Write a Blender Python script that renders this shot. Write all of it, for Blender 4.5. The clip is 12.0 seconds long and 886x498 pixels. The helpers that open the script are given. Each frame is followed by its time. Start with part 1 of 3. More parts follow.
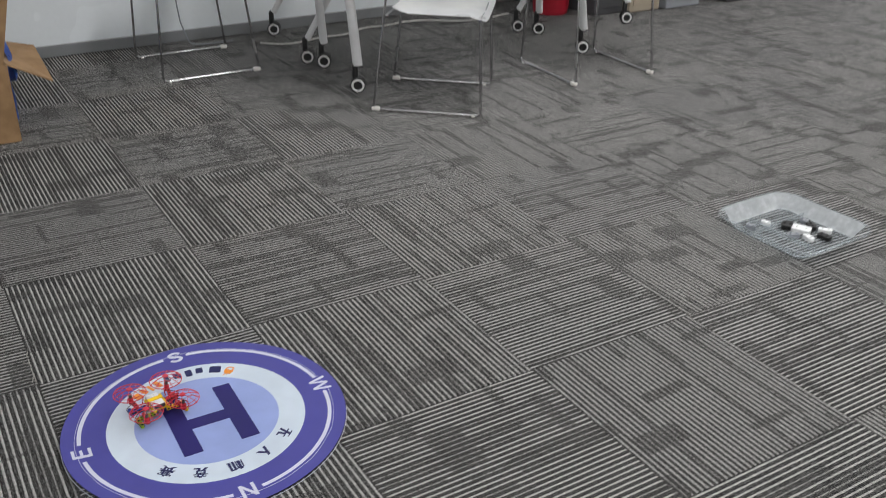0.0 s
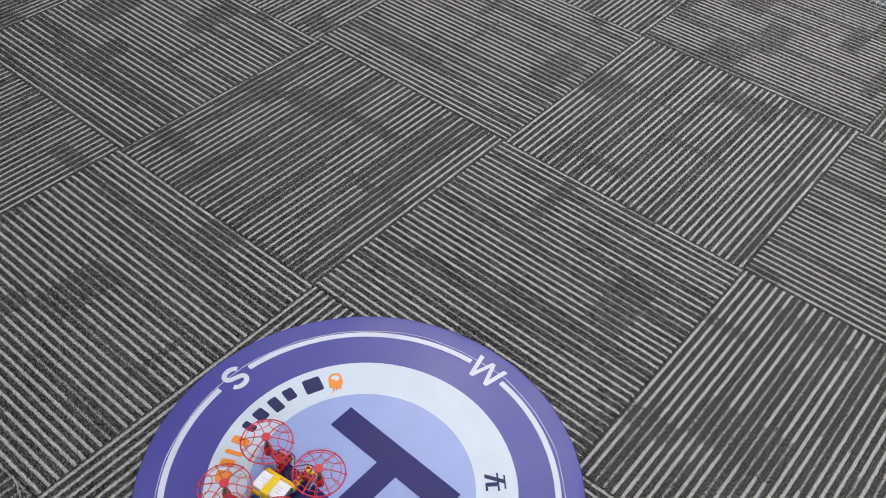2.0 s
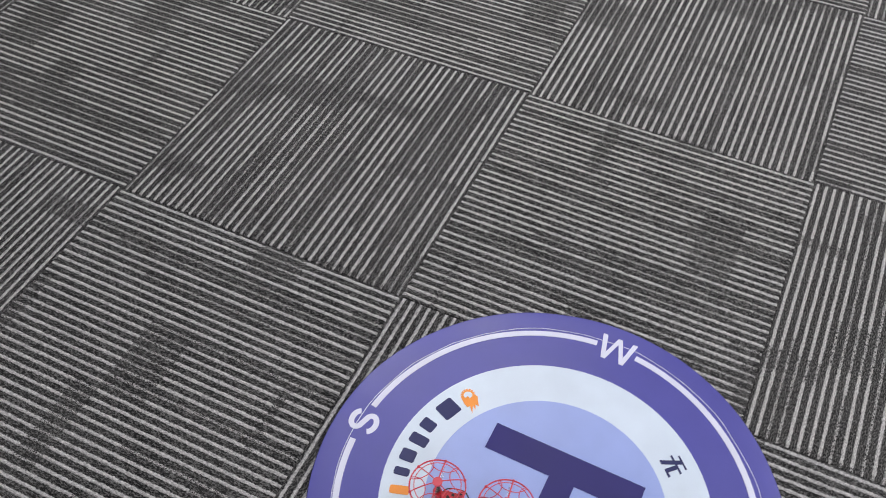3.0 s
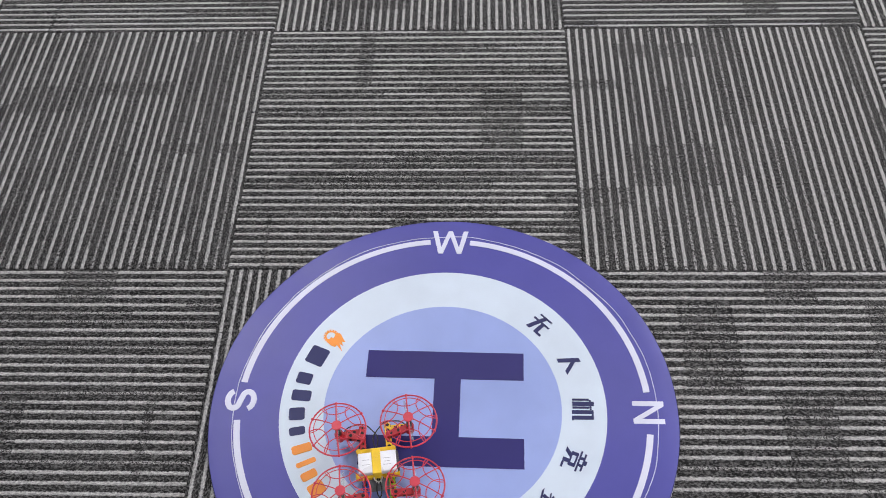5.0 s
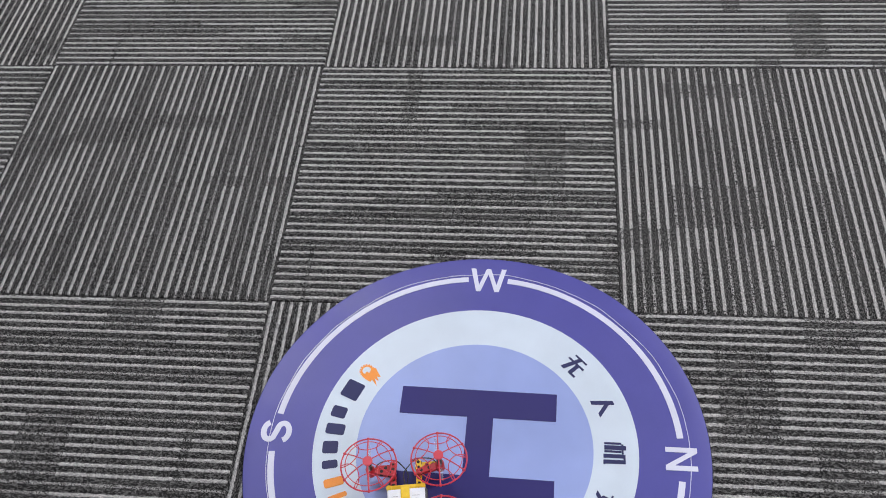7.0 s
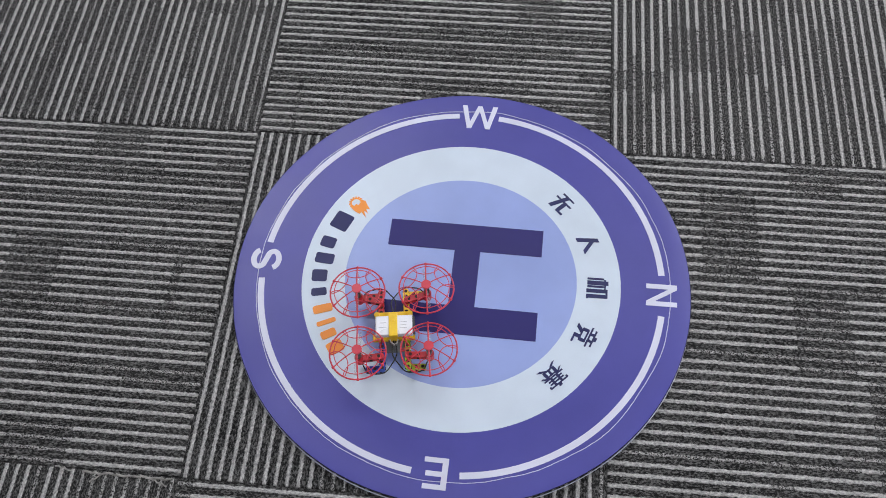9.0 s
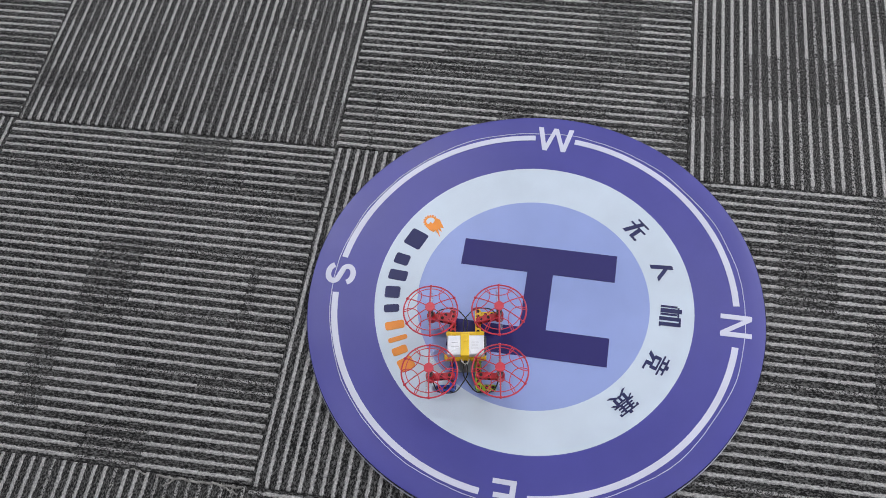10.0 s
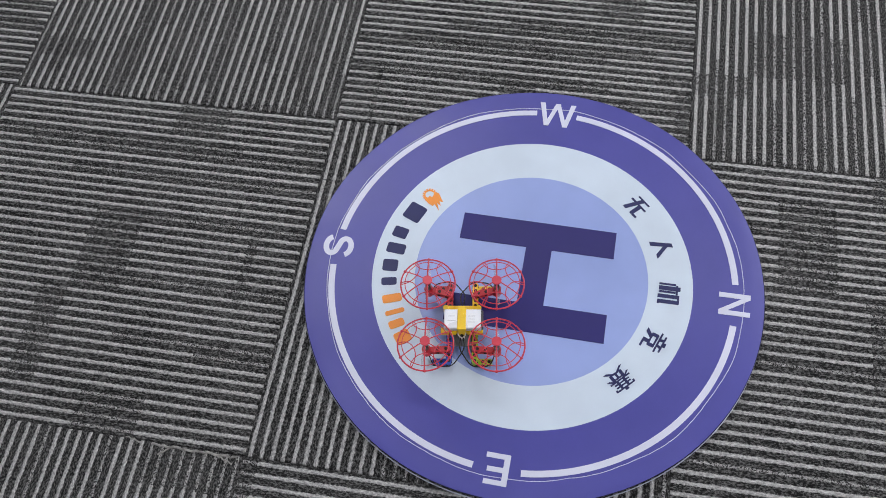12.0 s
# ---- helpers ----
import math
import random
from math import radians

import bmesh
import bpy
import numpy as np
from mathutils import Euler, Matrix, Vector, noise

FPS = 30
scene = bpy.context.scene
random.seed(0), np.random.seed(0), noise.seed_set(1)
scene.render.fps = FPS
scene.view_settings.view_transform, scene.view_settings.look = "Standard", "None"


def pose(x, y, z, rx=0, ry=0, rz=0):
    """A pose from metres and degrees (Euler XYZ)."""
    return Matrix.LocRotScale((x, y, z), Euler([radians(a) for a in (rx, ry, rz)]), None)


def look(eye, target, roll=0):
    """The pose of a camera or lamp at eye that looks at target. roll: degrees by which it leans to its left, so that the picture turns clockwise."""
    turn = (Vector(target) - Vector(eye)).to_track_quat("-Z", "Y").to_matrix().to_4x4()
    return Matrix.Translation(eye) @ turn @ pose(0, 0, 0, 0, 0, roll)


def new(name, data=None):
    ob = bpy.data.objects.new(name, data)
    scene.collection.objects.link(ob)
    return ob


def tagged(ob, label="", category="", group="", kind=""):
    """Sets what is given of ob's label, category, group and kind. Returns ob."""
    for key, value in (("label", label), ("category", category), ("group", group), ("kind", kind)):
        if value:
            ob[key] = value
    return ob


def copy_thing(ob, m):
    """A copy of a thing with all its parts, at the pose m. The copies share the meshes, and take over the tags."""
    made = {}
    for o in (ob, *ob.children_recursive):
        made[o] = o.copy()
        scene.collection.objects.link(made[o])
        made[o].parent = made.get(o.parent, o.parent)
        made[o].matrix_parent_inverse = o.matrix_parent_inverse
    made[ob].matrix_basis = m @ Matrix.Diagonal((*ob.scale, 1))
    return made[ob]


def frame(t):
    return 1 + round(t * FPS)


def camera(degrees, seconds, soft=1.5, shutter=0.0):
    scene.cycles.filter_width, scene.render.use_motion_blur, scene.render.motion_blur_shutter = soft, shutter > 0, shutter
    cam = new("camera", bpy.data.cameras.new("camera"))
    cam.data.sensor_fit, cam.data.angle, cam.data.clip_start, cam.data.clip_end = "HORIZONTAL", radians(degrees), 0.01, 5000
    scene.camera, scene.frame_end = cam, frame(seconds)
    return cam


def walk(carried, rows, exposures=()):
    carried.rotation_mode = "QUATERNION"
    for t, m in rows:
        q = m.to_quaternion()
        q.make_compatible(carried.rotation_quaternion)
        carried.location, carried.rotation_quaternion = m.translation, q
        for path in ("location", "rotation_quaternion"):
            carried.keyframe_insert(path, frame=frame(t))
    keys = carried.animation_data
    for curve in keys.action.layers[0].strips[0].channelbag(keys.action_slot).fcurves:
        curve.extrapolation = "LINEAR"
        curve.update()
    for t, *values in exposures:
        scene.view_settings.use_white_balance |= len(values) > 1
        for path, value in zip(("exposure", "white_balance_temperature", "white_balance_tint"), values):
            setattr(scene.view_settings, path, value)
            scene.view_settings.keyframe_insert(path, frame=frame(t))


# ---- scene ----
cam = camera(51.0, 12.0, soft=0.5, shutter=0.25)
PATH = [
    (0, (1.921, -0.635, 1.241), (0.41, 0.303, 0.326), 1.3),
    (0.5, (1.56, -0.675, 1.182), (0.197, 0.271, 0.065), 1.5),
    (1, (1.235, -0.622, 1.136), (0.004, 0.316, -0.132), 1.7),
    (1.2, (1.135, -0.6, 1.123), (-0.037, 0.345, -0.195), 1.8),
    (1.5, (0.984, -0.602, 1.095), (-0.08, 0.408, -0.264), 2.9),
    (1.7, (0.89, -0.623, 1.099), (-0.095, 0.429, -0.288), 3.1),
    (2, (0.765, -0.665, 1.093), (-0.096, 0.455, -0.324), 3.4),
    (2.2, (0.696, -0.668, 1.091), (-0.095, 0.468, -0.354), 2.8),
    (2.5, (0.559, -0.685, 1.084), (-0.122, 0.466, -0.403), 2.3),
    (2.7, (0.48, -0.699, 1.084), (-0.14, 0.461, -0.423), 1.8),
    (4.3, (0.298, -0.75, 1.063), (0.078, 0.435, -0.534), -2.5),
    (4.5, (0.311, -0.741, 1.067), (0.139, 0.451, -0.53), -2.7),
    (5, (0.353, -0.739, 1.069), (0.278, 0.433, -0.55), -2.9),
    (5.5, (0.373, -0.742, 1.064), (0.304, 0.425, -0.558), -4.1),
    (6, (0.358, -0.739, 1.087), (0.2, 0.461, -0.505), -6.3),
    (6.5, (0.373, -0.729, 1.092), (0.176, 0.493, -0.48), -6.4),
    (6.7, (0.381, -0.728, 1.089), (0.175, 0.492, -0.482), -6.5),
    (8.3, (0.376, -0.731, 1.097), (0.272, 0.268, -0.632), -2.4),
    (8.5, (0.372, -0.74, 1.093), (0.268, 0.236, -0.65), -2.4),
    (9, (0.369, -0.756, 1.078), (0.227, 0.195, -0.676), -3.6),
    (9.5, (0.355, -0.753, 1.08), (0.16, 0.192, -0.672), -5.3),
    (10, (0.339, -0.752, 1.091), (0.087, 0.206, -0.647), -6.9),
    (10.5, (0.341, -0.752, 1.083), (0.077, 0.187, -0.663), -7.1),
    (11, (0.339, -0.757, 1.083), (0.081, 0.176, -0.668), -6.7),
    (11.5, (0.343, -0.757, 1.083), (0.081, 0.17, -0.67), -6.9),
    (12, (0.346, -0.757, 1.081), (0.091, 0.165, -0.676), -6.6),
]
EXPOSURES = [(0, -0.27, 6650, 9), (0.5, -0.14, 6600, 10), (1.5, -0.16, 6500, 11), (2.7, -0.15, 6480, 13), (5.5, -0.15, 6450, 13.5), (8.5, -0.30, 6320, 12), (12, -0.34, 6290, 11.5)]
walk(cam, [(t, look(eye, target, roll)) for t, eye, target, roll in PATH], EXPOSURES)

# ---------------------------------------------------------------- light
FLOOR_X0, FLOOR_X1, FLOOR_Y0, FLOOR_Y1, CEIL = -3.0, 4.0, -2.0, 8.0, 2.8

world = bpy.data.worlds.new("room_world")
scene.world = world
world.use_nodes = True
world.node_tree.nodes["Background"].inputs[0].default_value = (0.75, 0.85, 1.0, 1)
world.node_tree.nodes["Background"].inputs[1].default_value = 0.05

PANELS = [(1.95, -1.65)] + [(x, y) for y in (1.55, 5.0, 7.4) for x in (-0.75, 1.65)]
PANEL_WATTS = 38.0
for px, py in PANELS:
    lamp = bpy.data.lights.new("panel_lamp", "AREA")
    lamp.shape, lamp.size, lamp.size_y = "RECTANGLE", 1.15, 0.55
    lamp.energy, lamp.color = PANEL_WATTS, (1.0, 0.985, 1.0)
    lo = new("panel_lamp", lamp)
    lo.matrix_world = pose(px, py, CEIL - 0.03)


# ---------------------------------------------------------------- node helpers
def material(name, rough=0.6, metal=0.0, base=(0.5, 0.5, 0.5)):
    m = bpy.data.materials.new(name)
    m.use_nodes = True
    b = m.node_tree.nodes["Principled BSDF"]
    b.inputs["Base Color"].default_value = (*base, 1)
    b.inputs["Roughness"].default_value = rough
    b.inputs["Metallic"].default_value = metal
    return m, m.node_tree, b


def node(tree, kind, **props):
    n = tree.nodes.new(kind)
    for k, v in props.items():
        setattr(n, k, v)
    return n


def put(tree, sock, value):
    if hasattr(value, "is_output"):
        tree.links.new(value, sock)
    else:
        sock.default_value = value


def calc(tree, op, a, b=0.0, c=0.0, clamp=False):
    n = node(tree, "ShaderNodeMath", operation=op, use_clamp=clamp)
    for s, v in zip(n.inputs, (a, b, c)):
        put(tree, s, v)
    return n.outputs[0]


def ramp(tree, x, lo, hi, a=0.0, b=1.0):
    n = node(tree, "ShaderNodeMapRange", interpolation_type="SMOOTHSTEP")
    for s, v in zip(n.inputs, (x, lo, hi, a, b)):
        put(tree, s, v)
    return n.outputs[0]


def blend(tree, f, a, b):
    n = node(tree, "ShaderNodeMix", data_type="RGBA")
    put(tree, n.inputs[0], f)
    put(tree, n.inputs[6], a)
    put(tree, n.inputs[7], b)
    return n.outputs[2]


def noisy(tree, vec, scale, detail=3.0, rough=0.55):
    n = node(tree, "ShaderNodeTexNoise")
    if vec is not None:
        tree.links.new(vec, n.inputs["Vector"])
    n.inputs["Scale"].default_value, n.inputs["Detail"].default_value, n.inputs["Roughness"].default_value = scale, detail, rough
    return n.outputs["Fac"]


def bump(tree, bsdf, height, strength=0.3, distance=0.002):
    n = node(tree, "ShaderNodeBump")
    n.inputs["Strength"].default_value, n.inputs["Distance"].default_value = strength, distance
    tree.links.new(height, n.inputs["Height"])
    tree.links.new(n.outputs[0], bsdf.inputs["Normal"])


def worn(name, base, rough=0.5, metal=0.0, vary=0.12, scale=30.0, relief=0.05, coat=0.0):
    """A paint, plastic or metal with blotches, fine grain and an uneven gloss."""
    m, tr, b = material(name, rough, metal, base)
    co = node(tr, "ShaderNodeTexCoord").outputs["Object"]
    big, fine = noisy(tr, co, scale * 0.2), noisy(tr, co, scale * 8, 4)
    dark = tuple(c * (1 - vary) for c in base)
    light = tuple(min(1, c * (1 + vary)) for c in base)
    mixd = calc(tr, "ADD", calc(tr, "MULTIPLY", big, 0.7), calc(tr, "MULTIPLY", fine, 0.3))
    put(tr, b.inputs["Base Color"], blend(tr, ramp(tr, mixd, 0.3, 0.7), (*dark, 1), (*light, 1)))
    put(tr, b.inputs["Roughness"], ramp(tr, big, 0.3, 0.7, max(0.03, rough - 0.08), min(1, rough + 0.1)))
    b.inputs["Coat Weight"].default_value = coat
    if relief:
        bump(tr, b, fine, relief, 0.001)
    return m


# ---------------------------------------------------------------- materials
def carpet_material():
    m, tr, b = material("carpet_loop_pile", 0.95)
    b.inputs["Specular IOR Level"].default_value = 0.08
    co = node(tr, "ShaderNodeTexCoord").outputs["Object"]
    rnd = node(tr, "ShaderNodeObjectInfo").outputs["Random"]
    sep = node(tr, "ShaderNodeSeparateXYZ")
    tr.links.new(co, sep.inputs[0])
    x, y = sep.outputs[0], sep.outputs[1]
    seed = calc(tr, "MULTIPLY", rnd, 91.7)
    # rows of yarn, 74 to a tile, that waver a little
    shift = node(tr, "ShaderNodeCombineXYZ")
    put(tr, shift.inputs[0], x), put(tr, shift.inputs[1], y), put(tr, shift.inputs[2], seed)
    wob = noisy(tr, shift.outputs[0], 110.0, 3)
    wav = noisy(tr, shift.outputs[0], 340.0, 3)
    yy = calc(tr, "ADD", y, calc(tr, "MULTIPLY", calc(tr, "SUBTRACT", wob, 0.5), 0.0020))
    yy = calc(tr, "ADD", yy, calc(tr, "MULTIPLY", calc(tr, "SUBTRACT", wav, 0.5), 0.0036))
    row = calc(tr, "FLOOR", calc(tr, "MULTIPLY", calc(tr, "ADD", yy, 0.25), 74.0))
    cell = calc(tr, "FRACT", calc(tr, "MULTIPLY", calc(tr, "ADD", yy, 0.25), 74.0))
    away = calc(tr, "ABSOLUTE", calc(tr, "SUBTRACT", cell, 0.5))
    # the light yarn runs in stretches: bands of rows break off together, and single rows drop out
    def chance(*parts):
        at = node(tr, "ShaderNodeCombineXYZ")
        for sock, v in zip(at.inputs, parts):
            put(tr, sock, v)
        got = node(tr, "ShaderNodeTexWhiteNoise", noise_dimensions="3D")
        tr.links.new(at.outputs[0], got.inputs["Vector"])
        return got.outputs["Value"]

    wide = calc(tr, "FLOOR", calc(tr, "ADD", calc(tr, "MULTIPLY", row, 0.105), calc(tr, "MULTIPLY", rnd, 7.0)))
    along = calc(tr, "ADD", calc(tr, "MULTIPLY", x, 4.4), calc(tr, "MULTIPLY", chance(wide, 3.7, seed), 5.0))
    gap = calc(tr, "MULTIPLY", calc(tr, "SUBTRACT", chance(calc(tr, "FLOOR", along), wide, seed), 0.30), 0.54)
    whole = calc(tr, "GREATER_THAN", calc(tr, "FRACT", along), gap)
    reach = calc(tr, "ADD", calc(tr, "MULTIPLY", x, 2.6), calc(tr, "MULTIPLY", chance(row, 9.1, seed), 4.0))
    kept = calc(tr, "GREATER_THAN", chance(calc(tr, "FLOOR", reach), row, calc(tr, "ADD", seed, 5.5)), 0.19)
    strong = calc(tr, "MULTIPLY", whole, kept)
    half = calc(tr, "ADD", calc(tr, "MULTIPLY", strong, 0.036), 0.138)
    line = ramp(tr, calc(tr, "SUBTRACT", away, half), -0.05, 0.05, 1.0, 0.0)
    dots = noisy(tr, shift.outputs[0], 560.0, 2)
    broken = ramp(tr, dots, 0.41, 0.53)
    gate = calc(tr, "MAXIMUM", strong, calc(tr, "MULTIPLY", broken, 0.90))
    light = calc(tr, "MULTIPLY", line, gate)
    # dark yarn, speckled with grey fibres
    loops = node(tr, "ShaderNodeCombineXYZ")
    put(tr, loops.inputs[0], calc(tr, "MULTIPLY", x, 0.62)), put(tr, loops.inputs[1], calc(tr, "MULTIPLY", y, 1.25)), put(tr, loops.inputs[2], seed)
    fleck = noisy(tr, loops.outputs[0], 480.0, 2, 0.6)
    patch = noisy(tr, shift.outputs[0], 9.0, 2)
    darkc = blend(tr, ramp(tr, fleck, 0.42, 0.66), (0.011, 0.011, 0.011, 1), (0.23, 0.229, 0.225, 1))
    greyc = blend(tr, ramp(tr, patch, 0.35, 0.7), (0.020, 0.020, 0.021, 1), (0.066, 0.066, 0.065, 1))
    darkc = blend(tr, 0.30, darkc, greyc)
    lightc = blend(tr, ramp(tr, fleck, 0.3, 0.75), (0.31, 0.308, 0.302, 1), (0.74, 0.735, 0.722, 1))
    col = blend(tr, light, darkc, lightc)
    tone = node(tr, "ShaderNodeMix", data_type="RGBA", blend_type="MULTIPLY")
    tone.inputs[0].default_value = 1.0
    put(tr, tone.inputs[6], col)
    put(tr, tone.inputs[7], blend(tr, rnd, (0.90, 0.90, 0.905, 1), (1.0, 0.997, 0.99, 1)))
    put(tr, b.inputs["Base Color"], tone.outputs[2])
    rib = calc(tr, "ADD", calc(tr, "MULTIPLY", calc(tr, "COSINE", calc(tr, "MULTIPLY", calc(tr, "SUBTRACT", cell, 0.5), 12.566)), 0.35), calc(tr, "MULTIPLY", fleck, 1.1))
    rib = calc(tr, "ADD", rib, calc(tr, "MULTIPLY", light, 0.5))
    bump(tr, b, rib, 1.0, 0.0020)
    return m


def pad_cloth(name, base, rough=0.42):
    """Coated nylon: fine weave, faint creases, uneven satin gloss."""
    m, tr, b = material(name, rough, 0, base)
    b.inputs["Specular IOR Level"].default_value = 0.29
    co = node(tr, "ShaderNodeTexCoord").outputs["Object"]
    big, mid, fine = noisy(tr, co, 5.0, 2), noisy(tr, co, 26.0, 3), noisy(tr, co, 900.0, 2)
    f = calc(tr, "ADD", calc(tr, "MULTIPLY", big, 0.5), calc(tr, "ADD", calc(tr, "MULTIPLY", mid, 0.25), calc(tr, "MULTIPLY", fine, 0.25)))
    lo, hi = tuple(c * 0.92 for c in base), tuple(min(1, c * 1.06) for c in base)
    put(tr, b.inputs["Base Color"], blend(tr, ramp(tr, f, 0.35, 0.65), (*lo, 1), (*hi, 1)))
    put(tr, b.inputs["Roughness"], ramp(tr, big, 0.3, 0.7, rough - 0.14, rough - 0.04))
    bump(tr, b, calc(tr, "ADD", calc(tr, "MULTIPLY", big, 3.0), calc(tr, "MULTIPLY", fine, 0.12)), 0.12, 0.004)
    return m


def cardboard_material():
    m, tr, b = material("cardboard", 0.85)
    co = node(tr, "ShaderNodeTexCoord").outputs["Object"]
    w = node(tr, "ShaderNodeTexWave", wave_type="BANDS", bands_direction="X")
    tr.links.new(co, w.inputs["Vector"])
    w.inputs["Scale"].default_value, w.inputs["Distortion"].default_value = 60.0, 0.6
    n = noisy(tr, co, 14.0, 4)
    put(tr, b.inputs["Base Color"], blend(tr, ramp(tr, n, 0.3, 0.7), (0.29, 0.175, 0.085, 1), (0.40, 0.25, 0.13, 1)))
    bump(tr, b, calc(tr, "ADD", calc(tr, "MULTIPLY", w.outputs["Fac"], 0.3), n), 0.2, 0.002)
    return m


def clear_plastic(name, thin, thick):
    """Thin clear plastic, scuffed and hazy."""
    m, tr, b = material(name, 0.22, 0, (0.80, 0.85, 0.88))
    co = node(tr, "ShaderNodeTexCoord").outputs["Object"]
    n = noisy(tr, co, 40.0, 4)
    put(tr, b.inputs["Roughness"], ramp(tr, n, 0.35, 0.7, 0.12, 0.32))
    see = node(tr, "ShaderNodeBsdfTransparent")
    see.inputs[0].default_value = (0.95, 0.97, 0.98, 1)
    mix = node(tr, "ShaderNodeMixShader")
    put(tr, mix.inputs[0], ramp(tr, n, 0.3, 0.7, thin, thick))
    tr.links.new(see.outputs[0], mix.inputs[1])
    tr.links.new(b.outputs[0], mix.inputs[2])
    tr.links.new(mix.outputs[0], tr.nodes["Material Output"].inputs["Surface"])
    return m


CARPET = carpet_material()
YARN = worn("pale_loose_yarn", (0.36, 0.35, 0.33), 0.95, 0, 0.5, 500, 0.8)
BACKING = worn("carpet_backing", (0.03, 0.03, 0.032), 0.95)
PURPLE = pad_cloth("pad_purple_nylon", (0.075, 0.074, 0.325))
NAVY = pad_cloth("pad_navy_print", (0.022, 0.018, 0.140), 0.60)
WHITE_CLOTH = pad_cloth("pad_white_nylon", (0.61, 0.70, 0.80), 0.45)
BLUE_CLOTH = pad_cloth("pad_pale_blue_nylon", (0.305, 0.385, 0.71), 0.42)
LETTER_WHITE = pad_cloth("pad_letter_white", (0.66, 0.68, 0.80), 0.45)
INK = pad_cloth("pad_ink_blue_black", (0.020, 0.024, 0.105), 0.55)
ORANGE = pad_cloth("pad_orange_print", (0.86, 0.30, 0.045), 0.5)
PAD_UNDER = worn("pad_dark_underside", (0.012, 0.014, 0.05), 0.8)
RED = worn("red_plastic", (0.50, 0.014, 0.025), 0.38, relief=0.03)
BLADE = clear_plastic("clear_rotor_blade", 0.10, 0.22)
RED_GUARD = worn("red_guard_plastic", (0.60, 0.035, 0.062), 0.36, relief=0.03)
YELLOW = worn("yellow_plastic", (0.93, 0.60, 0.008), 0.35, relief=0.03)
BLUE = worn("blue_plastic", (0.01, 0.07, 0.45), 0.35, relief=0.03)
LIME = worn("lime_green_plastic", (0.36, 0.56, 0.02), 0.35, relief=0.03)
HOLE = worn("peg_hole_shade", (0.03, 0.02, 0.02), 0.8)
FOIL = worn("battery_foil", (0.80, 0.82, 0.86), 0.30, 0.12, 0.08, 90, 0.4)
FOIL_INK = worn("battery_print_grey", (0.45, 0.46, 0.50), 0.6)
MOTOR_CAN = worn("motor_steel", (0.16, 0.13, 0.11), 0.35, 0.8)
BLACK_WIRE = worn("black_wire", (0.012, 0.012, 0.013), 0.5)
WHITE_WIRE = worn("white_wire", (0.75, 0.75, 0.75), 0.5)
BOARD = worn("circuit_board", (0.16, 0.18, 0.20), 0.5, 0.0, 0.3, 120)
CHROME = worn("chrome_rod", (0.50, 0.50, 0.51), 0.18, 1.0, 0.06)
SEAT_WHITE = worn("white_seat_plastic", (0.88, 0.90, 0.92), 0.35)
CAP_WHITE = worn("white_foot_cap", (0.78, 0.77, 0.74), 0.5)
LEG_WHITE = worn("white_powder_coat", (0.72, 0.73, 0.74), 0.45)
BLACK_PLASTIC = worn("black_plastic", (0.015, 0.015, 0.016), 0.5)
HUB_WHITE = worn("caster_hub_white", (0.82, 0.82, 0.82), 0.4)
TABLETOP = worn("white_laminate", (0.78, 0.78, 0.76), 0.4)
WALL_PAINT = worn("white_wall_panel", (0.88, 0.93, 0.96), 0.25, 0, 0.03, 6, 0.02)
OTHER_PAINT = worn("office_white_paint", (0.78, 0.78, 0.77), 0.7, 0, 0.04, 6)
BASE_GREY = worn("grey_baseboard", (0.24, 0.25, 0.26), 0.5)
CEILING_TILE = worn("ceiling_tile", (0.78, 0.78, 0.77), 0.9)
CARTON = cardboard_material()
CLEAR = clear_plastic("clear_plastic", 0.05, 0.11)
# same clear plastic, with the light's haze put into the material
FAR_HAZE = clear_plastic("clear_plastic_far_haze", 0.50, 0.62)
HAZY = clear_plastic("hazy_clear_plastic", 0.16, 0.28)
BAG_BLUE = worn("blue_plastic_sheet", (0.02, 0.12, 0.62), 0.35)
BIN_RED = worn("red_bin_plastic", (0.42, 0.012, 0.03), 0.4)
STEEL_GREY = worn("grey_steel_cabinet", (0.30, 0.32, 0.35), 0.45)
DARK_GREY = worn("dark_grey_plastic", (0.06, 0.06, 0.065), 0.5)
BEIGE = worn("beige_board", (0.42, 0.36, 0.28), 0.7)
FIXTURE = worn("white_fixture", (0.8, 0.8, 0.8), 0.5)
GLOW, gtr, gb = material("lamp_diffuser", 0.5, 0, (0.9, 0.9, 0.9))
gb.inputs["Emission Color"].default_value = (0.95, 0.98, 1.0, 1)
gb.inputs["Emission Strength"].default_value = 3.0


# ---------------------------------------------------------------- mesh helpers
def mesh_of(bm, name, mat, smooth=False):
    me = bpy.data.meshes.new(name)
    bmesh.ops.recalc_face_normals(bm, faces=bm.faces)
    bm.to_mesh(me)
    bm.free()
    for mm in mat if isinstance(mat, (list, tuple)) else [mat]:
        me.materials.append(mm)
    if smooth:
        me.polygons.foreach_set("use_smooth", [True] * len(me.polygons))
        me.set_sharp_from_angle(angle=radians(38))
    return me


def part(name, bm, mat, parent, label="", at=None, smooth=True):
    ob = new(name, mesh_of(bm, name, mat, smooth))
    ob.parent = parent
    if at is not None:
        ob.matrix_basis = at
    if label:
        ob["label"] = label
    return ob


def thing(name, at, label, category, group="", kind=""):
    ob = new(name)
    ob.matrix_basis = at
    return tagged(ob, label, category, group, kind)


def structure(name, bm, mat, label, category, smooth=False):
    ob = new(name, mesh_of(bm, name, mat, smooth))
    return tagged(ob, label, category, kind="structure")


